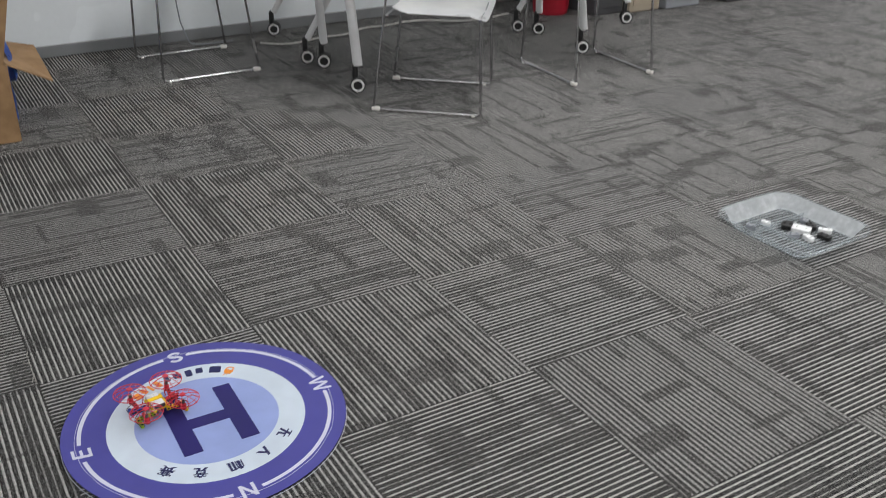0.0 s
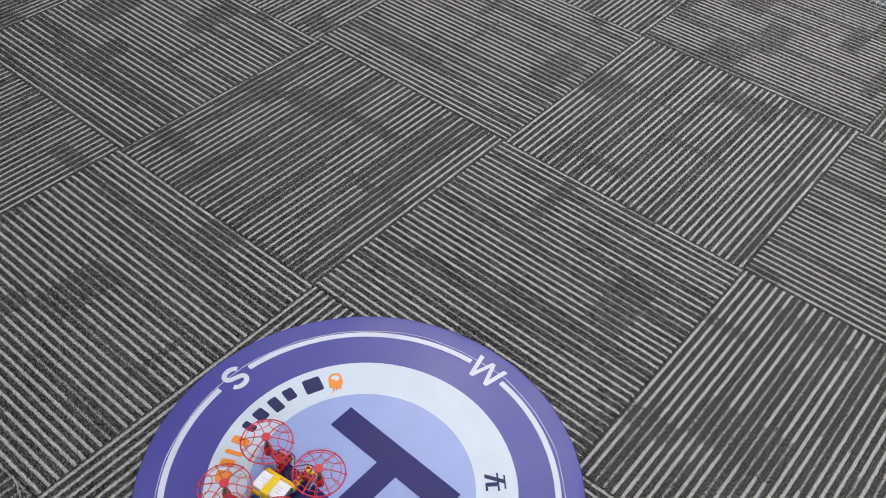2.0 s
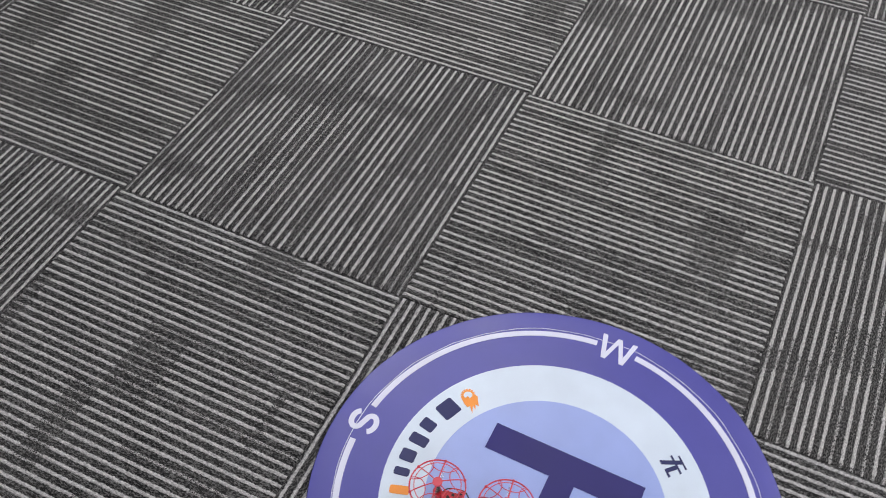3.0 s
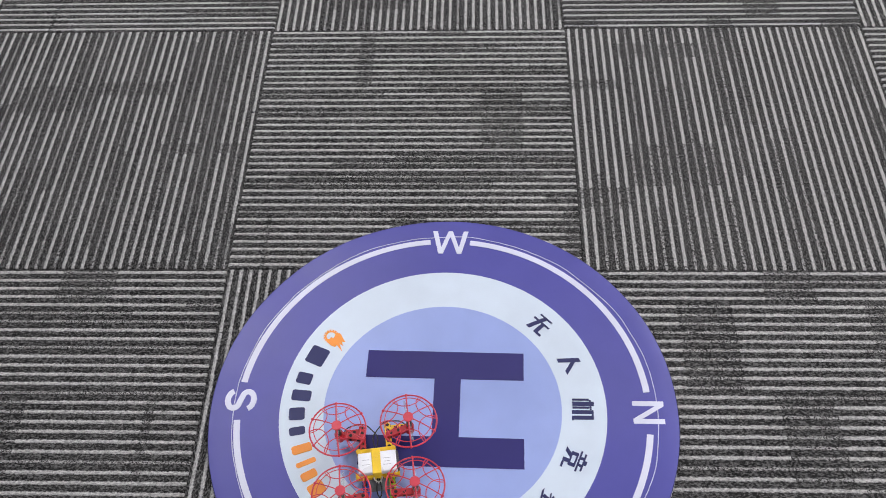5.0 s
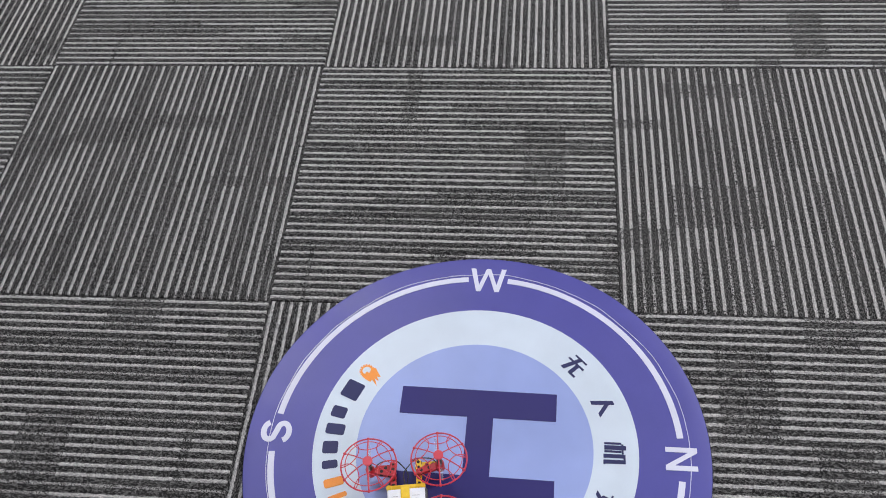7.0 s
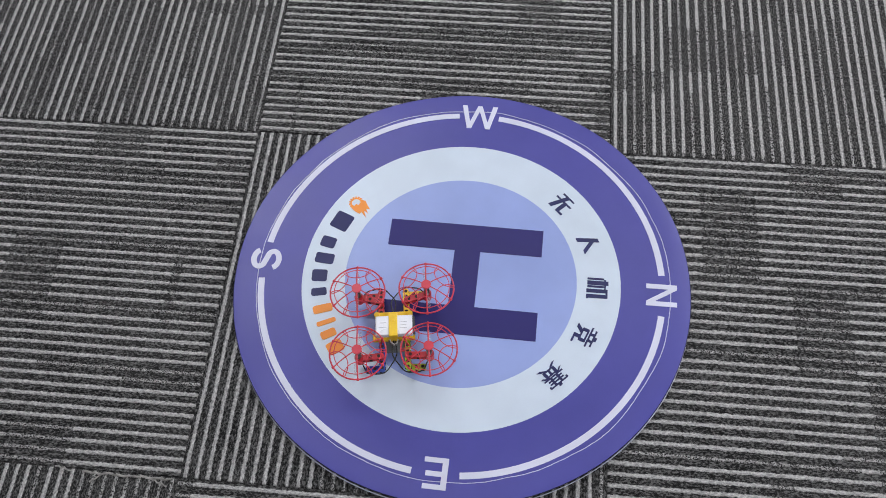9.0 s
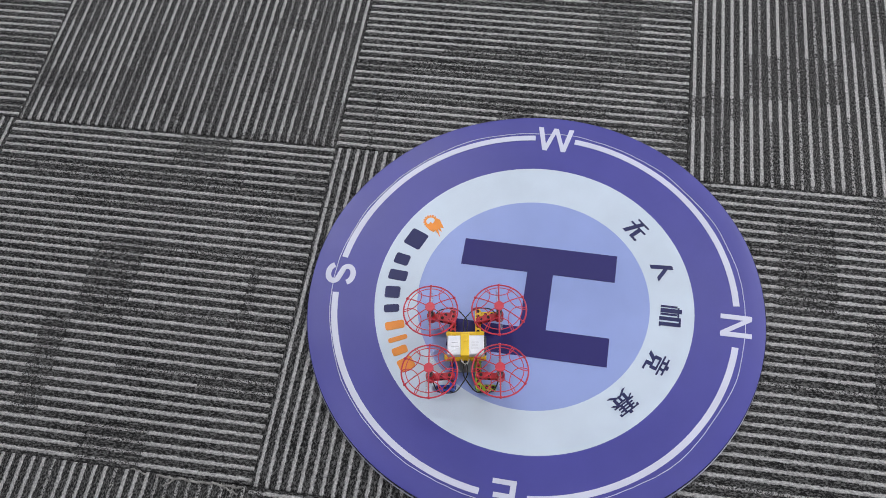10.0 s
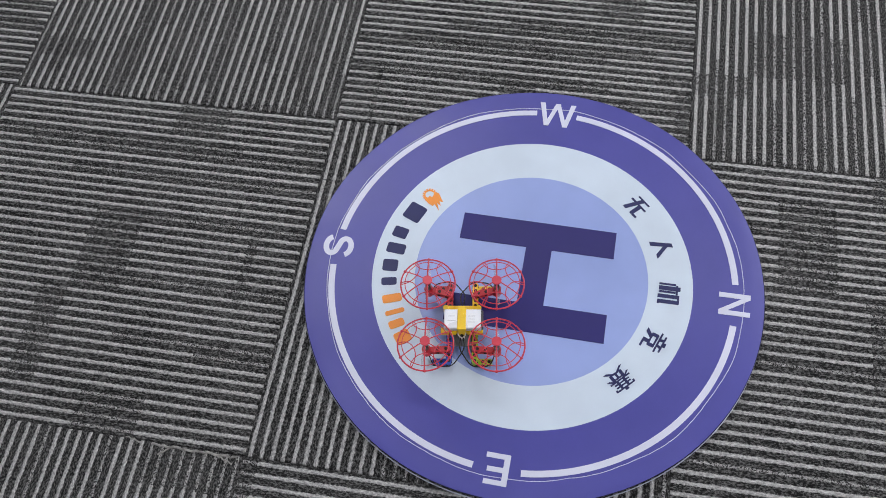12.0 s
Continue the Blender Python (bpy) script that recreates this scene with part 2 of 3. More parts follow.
def box(size, at=(0, 0, 0), edge=0.0, segs=2, bm=None, turn=None):
    bm = bm or bmesh.new()
    m = Matrix.Translation(at) @ (turn or Matrix.Identity(4)) @ Matrix.Diagonal((*size, 1))
    made = bmesh.ops.create_cube(bm, size=1, matrix=m)
    if edge:
        es = list({e for v in made["verts"] for e in v.link_edges})
        bmesh.ops.bevel(bm, geom=es, offset=edge, segments=segs, profile=0.5, affect="EDGES")
    return bm


def rod(r, a, b, segs=12, bm=None, r2=None):
    bm = bm or bmesh.new()
    a, b = Vector(a), Vector(b)
    m = Matrix.Translation((a + b) / 2) @ (b - a).to_track_quat("Z", "Y").to_matrix().to_4x4()
    bmesh.ops.create_cone(bm, cap_ends=True, segments=segs, radius1=r, radius2=r if r2 is None else r2, depth=(b - a).length, matrix=m)
    return bm


def tube(points, r, segs=8, bm=None, closed=False):
    """A round bar swept along a line of points."""
    bm = bm or bmesh.new()
    ps = [Vector(p) for p in points]
    n = len(ps)
    rings, ref = [], None
    for i, p in enumerate(ps):
        d = (ps[(i + 1) % n] - ps[i - 1]) if closed else (ps[min(i + 1, n - 1)] - ps[max(i - 1, 0)])
        d.normalize()
        if ref is None:
            ref = d.orthogonal()
        ref = (ref - d * ref.dot(d)).normalized()
        side = d.cross(ref)
        rings.append([bm.verts.new(p + r * (math.cos(k * math.tau / segs) * ref + math.sin(k * math.tau / segs) * side)) for k in range(segs)])
    for i in range(n if closed else n - 1):
        a, b = rings[i], rings[(i + 1) % n]
        off = 0
        if closed and i == n - 1:
            off = min(range(segs), key=lambda s: (a[0].co - b[s].co).length)
        for k in range(segs):
            bm.faces.new((a[k], a[(k + 1) % segs], b[(k + 1 + off) % segs], b[(k + off) % segs]))
    if not closed:
        bm.faces.new(rings[0][::-1])
        bm.faces.new(rings[-1])
    return bm


def bend(corners, radius, steps=5):
    """A line through corners, with each inner corner rounded."""
    cs = [Vector(c) for c in corners]
    out = [cs[0]]
    for a, b, c in zip(cs, cs[1:], cs[2:]):
        u, v = (a - b).normalized(), (c - b).normalized()
        p, q = b + u * radius, b + v * radius
        for k in range(steps + 1):
            t = k / steps
            out.append(p * (1 - t) ** 2 + b * 2 * t * (1 - t) + q * t * t)
    return out + [cs[-1]]


def plate(outline, z0, z1, bm=None):
    """A flat piece with straight sides from an outline in x, y."""
    bm = bm or bmesh.new()
    lo = [bm.verts.new((x, y, z0)) for x, y in outline]
    hi = [bm.verts.new((x, y, z1)) for x, y in outline]
    n = len(lo)
    bm.faces.new(lo[::-1])
    bm.faces.new(hi)
    for k in range(n):
        bm.faces.new((lo[k], lo[(k + 1) % n], hi[(k + 1) % n], hi[k]))
    return bm


def rounded(w, h, r, steps=5, cx=0.0, cy=0.0):
    pts = []
    for sx, sy, a0 in ((1, 1, 0), (-1, 1, 90), (-1, -1, 180), (1, -1, 270)):
        for k in range(steps + 1):
            a = radians(a0 + 90 * k / steps)
            pts.append((cx + sx * (w / 2 - r) + r * math.cos(a), cy + sy * (h / 2 - r) + r * math.sin(a)))
    return pts


def compass_letter(text, height):
    """A flat sans-serif capital in x, y, centred, built from bars and a bent ribbon."""
    bm = bmesh.new()
    bars = {
        "N": (((-0.40, -0.5), (-0.23, -0.5), (-0.23, 0.5), (-0.40, 0.5)), ((0.23, -0.5), (0.40, -0.5), (0.40, 0.5), (0.23, 0.5)), ((-0.23, 0.5), (-0.23, 0.22), (0.23, -0.5), (0.23, -0.22))),
        "W": (((-0.66, 0.5), (-0.48, 0.5), (-0.26, -0.5), (-0.42, -0.5)), ((-0.42, -0.5), (-0.26, -0.5), (0.0, 0.28), (-0.08, 0.5)), ((-0.08, 0.5), (0.08, 0.5), (0.42, -0.5), (0.26, -0.5)), ((0.26, -0.5), (0.42, -0.5), (0.66, 0.5), (0.48, 0.5))),
        "E": (((-0.36, -0.5), (-0.18, -0.5), (-0.18, 0.5), (-0.36, 0.5)), ((-0.18, 0.34), (0.36, 0.34), (0.36, 0.5), (-0.18, 0.5)), ((-0.18, -0.07), (0.31, -0.07), (0.31, 0.09), (-0.18, 0.09)), ((-0.18, -0.5), (0.38, -0.5), (0.38, -0.34), (-0.18, -0.34))),
    }
    if text in bars:
        for quad in bars[text]:
            bm.faces.new([bm.verts.new((x * height, y * height, 0)) for x, y in quad])
        return bm
    # S: a ribbon round two bowls
    line = [(0.31 * math.sin(radians(a)), 0.215 + 0.215 * math.cos(radians(a))) for a in range(75, -150, -15)]
    line += [(-x, -y) for x, y in reversed(line)]
    rails = []
    for i, (x, y) in enumerate(line):
        (xa, ya), (xb, yb) = line[max(i - 1, 0)], line[min(i + 1, len(line) - 1)]
        d = Vector((xb - xa, yb - ya)).normalized() * 0.096
        rails.append([bm.verts.new(((x + k * d.y) * height, (y - k * d.x) * height, 0)) for k in (-1, 1)])
    for a, b in zip(rails, rails[1:]):
        bm.faces.new((a[0], a[1], b[1], b[0]))
    return bm


# ---------------------------------------------------------------- room
WALL_TURN = 1.0


def build_room():
    w, d = FLOOR_X1 - FLOOR_X0, FLOOR_Y1 - FLOOR_Y0
    cx, cy = (FLOOR_X0 + FLOOR_X1) / 2, (FLOOR_Y0 + FLOOR_Y1) / 2
    structure("ceiling", box((w + 0.4, d + 0.4, 0.12), (cx, cy, CEIL + 0.06)), CEILING_TILE, "plain white office ceiling above the carpet", "ceiling")
    structure("wall_east", box((0.12, d, CEIL), (FLOOR_X1 + 0.06, cy, CEIL / 2)), OTHER_PAINT, "plain white painted office wall", "wall")
    structure("wall_north", box((w + 0.24, 0.12, CEIL), (cx, FLOOR_Y1 + 0.06, CEIL / 2)), OTHER_PAINT, "plain white painted office wall", "wall")
    structure("wall_south", box((w + 0.24, 0.12, CEIL), (cx, FLOOR_Y0 - 0.06, CEIL / 2)), OTHER_PAINT, "plain white painted office wall", "wall")
    wall = structure("wall_west", box((0.12, 10.0, CEIL), (-0.06, 2.0, CEIL / 2)), WALL_PAINT, "smooth bluish white wall behind the chairs", "wall")
    wall.matrix_basis = pose(-2.735, 1.0, 0, 0, 0, WALL_TURN)
    bb = structure("baseboard", box((0.014, 9.9, 0.055), (0.009, 2.0, 0.0305), 0.003), BASE_GREY, "low grey baseboard along the white wall", "baseboard")
    bb.matrix_basis = pose(-2.735, 1.0, 0, 0, 0, WALL_TURN)


build_room()


def ceiling_light(x, y):
    t = thing("ceiling_light", pose(x, y, CEIL), "flat white ceiling light panel set under the ceiling", "ceiling light", "ceiling lights")
    part("frame", box((1.24, 0.62, 0.02), (0, 0, -0.010), 0.004), FIXTURE, t, smooth=False)
    part("diffuser", box((1.15, 0.55, 0.006), (0, 0, -0.0235), 0.002), GLOW, t, "glowing white diffuser")
    return t


for px, py in PANELS:
    ceiling_light(px, py)

# ---------------------------------------------------------------- landing pad
PAD_X, PAD_Y, PAD_TURN, PAD_R = 0.3085, -0.2150, -1.2, 0.2945
PAD_TOP = 0.0045


def pad_z(x, y):
    """The cloth lies flat in the middle and lifts a little, unevenly, to its rim."""
    r = math.hypot(x, y)
    lift = max(0.0, (r - 0.2) / 0.093) ** 2
    return lift * (0.0020 + 0.0024 * noise.noise((x * 9, y * 9, 0.3)) + 0.0052 * max(0.0, -y / max(r, 0.01)))


def drape(bm):
    for v in bm.verts:
        v.co.z += pad_z(v.co.x, v.co.y)
    return bm


def polar(r, a, z):
    return (r * math.cos(a), r * math.sin(a), z)


def ring_piece(r0, r1, a0, a1, z, steps, radial=1, bm=None):
    bm = bm or bmesh.new()
    grid = [[bm.verts.new(polar(r0 + (r1 - r0) * j / radial, a0 + (a1 - a0) * i / steps, z)) for j in range(radial + 1)] for i in range(steps + 1)]
    for i in range(steps):
        for j in range(radial):
            bm.faces.new((grid[i][j], grid[i][j + 1], grid[i + 1][j + 1], grid[i + 1][j]))
    return bm


def sheet(bm, thick, weld=True):
    """Gives a flat print a small thickness downwards."""
    if weld:
        bmesh.ops.remove_doubles(bm, verts=bm.verts, dist=1e-6)
    got = bmesh.ops.extrude_face_region(bm, geom=list(bm.faces))
    for v in got["geom"]:
        if isinstance(v, bmesh.types.BMVert):
            v.co.z -= thick
    return bm


# strokes of the printed characters, in parts of their height: two ends and a width
def pair(x0, y0, x1, y1, w):
    """A stroke and its mirror image."""
    return [(x0, y0, x1, y1, w), (-x0, y0, -x1, y1, w)]


def character_without():
    bars = [(-0.34, 0.44, 0.36, 0.44, 0.08), (-0.46, 0.13, 0.46, 0.13, 0.09)]
    legs = [(0.0, 0.44, -0.32, -0.46, 0.20), (0.12, 0.12, 0.12, -0.40, 0.19), (0.04, -0.41, 0.44, -0.41, 0.10)]
    return bars + legs


def character_fork():
    return [(-0.02, 0.46, -0.34, -0.48, 0.20), (-0.10, 0.22, 0.36, -0.36, 0.22)]


def character_machine():
    tree = [(x, -0.44, x, top, w) for x, top, w in ((-0.45, 0.28, 0.09), (-0.25, 0.48, 0.20), (-0.07, 0.28, 0.09))] + [(-0.42, 0.33, 0.04, 0.33, 0.08)]
    table = [(x, -0.48, x, 0.44, 0.17) for x in (0.14, 0.40)] + [(0.06, 0.40, 0.48, 0.40, 0.09), (0.36, -0.45, 0.52, -0.45, 0.08)]
    return tree + table


def character_contest():
    bars = [(-x, y, x, y, 0.08) for x, y in ((0.40, 0.36), (0.48, 0.16), (0.30, 0.04), (0.30, -0.20))]
    legs = [(-0.10, -0.20, -0.34, -0.50, 0.20), (0.14, -0.20, 0.14, -0.44, 0.17), (0.06, -0.45, 0.50, -0.45, 0.09)]
    return [(0.0, 0.36, 0.0, 0.50, 0.20)] + bars + pair(0.18, 0.34, 0.14, 0.18, 0.12) + pair(0.25, -0.22, 0.25, 0.06, 0.15) + legs


def character_race():
    bars = [(-x, y, x, y, 0.065) for x, y in ((0.46, 0.39), (0.36, 0.25), (0.36, 0.13), (0.50, 0.01), (0.20, -0.08))]
    sides = pair(0.44, 0.30, 0.44, 0.41, 0.08) + pair(0.16, 0.0, 0.16, 0.36, 0.11) + pair(0.24, -0.34, 0.24, 0.0, 0.14)
    legs = pair(0.04, -0.28, 0.41, -0.50, 0.16) + pair(0.26, 0.0, 0.50, -0.16, 0.12)
    return [(0.0, 0.40, 0.0, 0.52, 0.16), (0.0, -0.36, 0.0, -0.10, 0.10)] + bars + sides + legs


CHARACTERS = (character_without, character_fork, character_machine, character_contest, character_race)


def build_pad():
    t = thing("landing_pad", pose(PAD_X, PAD_Y, 0, 0, 0, PAD_TURN), "round purple and white drone landing pad lying on striped carpet", "landing pad")
    tau = math.tau
    # purple body with a rounded hem
    bm = bmesh.new()
    prof = [(0.206, PAD_TOP), (0.225, PAD_TOP), (0.245, PAD_TOP), (0.262, PAD_TOP), (0.278, PAD_TOP), (0.2905, PAD_TOP), (0.2936, PAD_TOP - 0.0003), (PAD_R, PAD_TOP - 0.0012), (0.2937, 0.0012), (0.2905, 0.0008), (0.2, 0.0008)]
    n = 160
    rows = [[bm.verts.new(polar(r, tau * i / n, z)) for r, z in prof] for i in range(n)]
    for i in range(n):
        a, b = rows[i], rows[(i + 1) % n]
        for j in range(len(prof) - 1):
            f = bm.faces.new((a[j], a[j + 1], b[j + 1], b[j]))
            f.material_index = 1 if j >= 6 else 0
    part("rim", drape(bm), [PURPLE, PAD_UNDER], t, "purple nylon rim with dark underside")
    part("white_ring", drape(ring_piece(0.1500, 0.2060, 0, tau, PAD_TOP, n, 2)), WHITE_CLOTH, t, "white ring")
    bm = ring_piece(0.0, 0.1500, 0, tau, PAD_TOP, n, 3)
    bmesh.ops.remove_doubles(bm, verts=bm.verts, dist=1e-6)
    part("centre_disc", bm, BLUE_CLOTH, t, "pale blue centre disc")
    hem = [polar(0.2946, tau * k / 160, 0.0011) for k in range(160)]
    part("lower_hem", tube(hem, 0.0007, 6, closed=True), LETTER_WHITE, t, "thin pale lower hem")
    up = PAD_TOP + 0.0006
    # the big H
    hx, ho, hi, c0, c1 = 0.1015, 0.0795, 0.0402, -0.0128, 0.0210
    outline = [(-hx, hi), (c0, hi), (c0, -hi), (-hx, -hi), (-hx, -ho), (hx, -ho), (hx, -hi), (c1, -hi), (c1, hi), (hx, hi), (hx, ho), (-hx, ho)]
    outline = [(x + 0.001, y + 0.0004) for x, y in outline]
    part("letter_h", plate(outline, PAD_TOP - 0.001, up), NAVY, t, "large dark blue letter H", smooth=False)
    # compass letters and the white arcs between them
    for text, ang in (("N", 0), ("W", 90), ("S", 179.4), ("E", 269.6)):
        bm = compass_letter(text, 0.0385)
        bmesh.ops.transform(bm, matrix=Matrix.Translation((0, 0, up)) @ pose(0, 0, 0, 0, 0, ang - 90) @ Matrix.Translation((0, 0.2572, 0)), verts=bm.verts)
        part("compass_letter", drape(sheet(bm, 0.0012, False)), LETTER_WHITE, t, "white letter " + text, smooth=False)
        a0, a1 = radians(ang + 6.2), radians(ang + 90 - 6.2)
        part("arc", drape(sheet(ring_piece(0.2545, 0.2625, a0, a1, up, 40), 0.0012)), LETTER_WHITE, t, "white arc line", smooth=False)
    # the sewn seam outside the arcs
    pts = []
    for i in range(240):
        a = tau * i / 240
        r = 0.2668 + 0.0020 * math.cos(a) + 0.0024 * noise.noise((math.cos(a) * 5, math.sin(a) * 5, 4.0)) + 0.0006 * noise.noise((math.cos(a) * 25, math.sin(a) * 25, 1.0))
        x, y = r * math.cos(a), r * math.sin(a)
        pts.append((x, y, PAD_TOP + 0.0001 + pad_z(x, y)))
    part("seam", tube(pts, 0.0005, 5, closed=True), LETTER_WHITE, t, "thin pale sewn seam")
    # the five printed characters, tops outwards
    for strokes, ang in zip(CHARACTERS, (45.2, 22.4, 0.9, -21.6, -43.9)):
        first = None
        place = pose(0, 0, PAD_TOP, 0, 0, ang - 90) @ Matrix.Translation((0, 0.1762, 0))
        for k, (x0, y0, x1, y1, w) in enumerate(strokes()):
            way = Vector((x1 - x0, y1 - y0, 0)).normalized() * w / 2
            side = Vector((-way.y, way.x, 0)) if abs(way.x) < 1e-6 or abs(way.y) < 1e-6 else Vector((w / 2, 0, 0))
            a, b = Vector((x0, y0, 0)), Vector((x1, y1, 0))
            bm = plate([(v.x * 0.0292, v.y * 0.0292) for v in (a + side, b + side, b - side, a - side)], -0.001, 0.0006 + 0.00003 * k)
            if first is None:
                first = part("character", bm, INK, t, "dark blue printed character", place, smooth=False)
            else:
                part("stroke", bm, INK, first, smooth=False)
    # the maker's mark: plain bars in its two colours and a flame-like badge
    marks = [(157.4, 0.0260, 0.0250, INK), (168.6, 0.0160, 0.0200, INK), (176.3, 0.0150, 0.0250, INK), (184.4, 0.0170, 0.0200, INK), (191.8, 0.0110, 0.0200, INK),
             (199.6, 0.0115, 0.0250, ORANGE), (205.8, 0.0065, 0.0250, ORANGE), (211.0, 0.0110, 0.0200, ORANGE), (217.4, 0.0170, 0.0200, ORANGE)]
    for ang, wide, tall, mat in marks:
        bm = plate(rounded(wide, tall, min(0.0030, wide * 0.4)), -0.001, 0.0006)
        bmesh.ops.transform(bm, matrix=pose(0, 0, PAD_TOP, 0, 0, ang - 90) @ Matrix.Translation((0, 0.1935 - tall / 2, 0)), verts=bm.verts)
        part("mark_bar", bm, mat, t, "orange printed bar" if mat is ORANGE else "dark blue printed bar", smooth=False)
    flame = [(-0.001, 0.0075), (0.0052, 0.0118), (0.0110, 0.0105), (0.0197, 0.0093), (0.0160, 0.0055), (0.0235, 0.0035), (0.0165, 0.0018), (0.0285, -0.0025),
             (0.0160, -0.0022), (0.0172, -0.0058), (0.0110, -0.0085), (0.0030, -0.0098), (-0.0020, -0.0078), (0.0028, -0.0045), (0.0012, -0.0010), (0.0050, 0.0005), (0.0030, 0.0045)]
    bm = plate(flame, -0.001, 0.0006)
    sheet_bm = sheet(ring_piece(0.0060, 0.0078, radians(65), radians(295), 0.0005, 24), 0.0012)
    for k in range(9):
        a = radians(78 + 24 * k)
        box((0.0028, 0.0024, 0.0016), (0.0086 * math.cos(a), 0.0086 * math.sin(a), -0.0004), 0, 2, bm, pose(0, 0, 0, 0, 0, math.degrees(a)))
    place = pose(*polar(0.1825, radians(146.8), PAD_TOP), 0, 0, -48)
    bmesh.ops.transform(bm, matrix=place, verts=bm.verts)
    bmesh.ops.transform(sheet_bm, matrix=place, verts=sheet_bm.verts)
    badge = part("badge", bm, ORANGE, t, "orange flame-like badge", smooth=False)
    part("badge_ring", sheet_bm, ORANGE, badge, "orange ring of the badge", smooth=False)
    return t


build_pad()

# ---------------------------------------------------------------- drone
SPAN_X, SPAN_Y = 0.0856, 0.0812  # between neighbouring rotors
HUB_Z = 0.0500  # hub of a guard above the drone's lowest point


def guard_mesh():
    """A domed rotor guard: rim hoop, inner hoop, six spokes, petal arcs and a hub, centred on its hub's axis."""
    bm = bmesh.new()
    R, tau = 0.0340, math.tau

    def dome(r):
        return -0.0105 * (r / R) ** 2.2

    hoop = [polar(R, tau * k / 48, dome(R)) for k in range(48)]
    tube(hoop, 0.00098, 6, bm, closed=True)
    tube([polar(0.0285, tau * k / 40, dome(0.0285) + 0.0002) for k in range(40)], 0.00055, 5, bm, closed=True)
    for k in range(6):
        a = tau * k / 6 + tau / 4
        tube([polar(r, a, dome(r)) for r in (0.003, 0.010, 0.018, 0.026, 0.031, R)], 0.00095 if k % 3 == 0 else 0.0007, 6, bm)
        # an arc round the tip of each spoke, from rim to rim
        arc = []
        for i in range(15):
            w = math.pi * (i / 14 - 0.5) * 0.86
            x, y = R - 0.0185 * math.cos(w), 0.0185 * math.sin(w)
            r, turn = min(R, math.hypot(x, y)), math.atan2(y, x)
            arc.append(polar(r, a + turn, dome(r)))
        tube(arc, 0.00058, 5, bm)
        bmesh.ops.create_uvsphere(bm, u_segments=8, v_segments=6, radius=0.0020, matrix=Matrix.Translation(polar(R, a, dome(R))))
    rod(0.0060, (0, 0, -0.0012), (0, 0, 0.0012), 20, bm)
    return bm


def propeller_mesh():
    bm = bmesh.new()
    rod(0.0022, (0, 0, -0.002), (0, 0, 0.002), 12, bm)
    for s in (0, 1):
        turn = Matrix.Rotation(math.pi * s, 4, "Z")
        rows = []
        for i in range(9):
            u = i / 8
            x = 0.0015 + 0.0265 * u
            c = 0.0016 + 0.0028 * math.sin(math.pi * min(1, u * 0.9 + 0.1))
            tw = 0.45 - 0.3 * u
            rows.append([bm.verts.new(turn @ Vector((x, y, y * math.tan(tw) + dz))) for y, dz in ((-c * 0.6, -0.0003), (c * 0.4, -0.0003), (c * 0.4, 0.0003), (-c * 0.6, 0.0003))])
        for a, b in zip(rows, rows[1:]):
            for k in range(4):
                bm.faces.new((a[k], a[(k + 1) % 4], b[(k + 1) % 4], b[k]))
        bm.faces.new(rows[0][::-1])
        bm.faces.new(rows[-1])
    return bm


def peg_beam(length, bm=None):
    """A block beam along x with rounded ends."""
    bm = plate(rounded(length, 0.0072, 0.0035), -0.0036, 0.0036, bm)
    return bm


def beam_holes(length, holes):
    bm = bmesh.new()
    for k in range(holes):
        x = (k - (holes - 1) / 2) * length / holes
        rod(0.0021, (x, 0, 0.0030), (x, 0, 0.0040), 12, bm)
        rod(0.0021, (x, -0.0040, 0), (x, 0.0040, 0), 12, bm)
    return bm


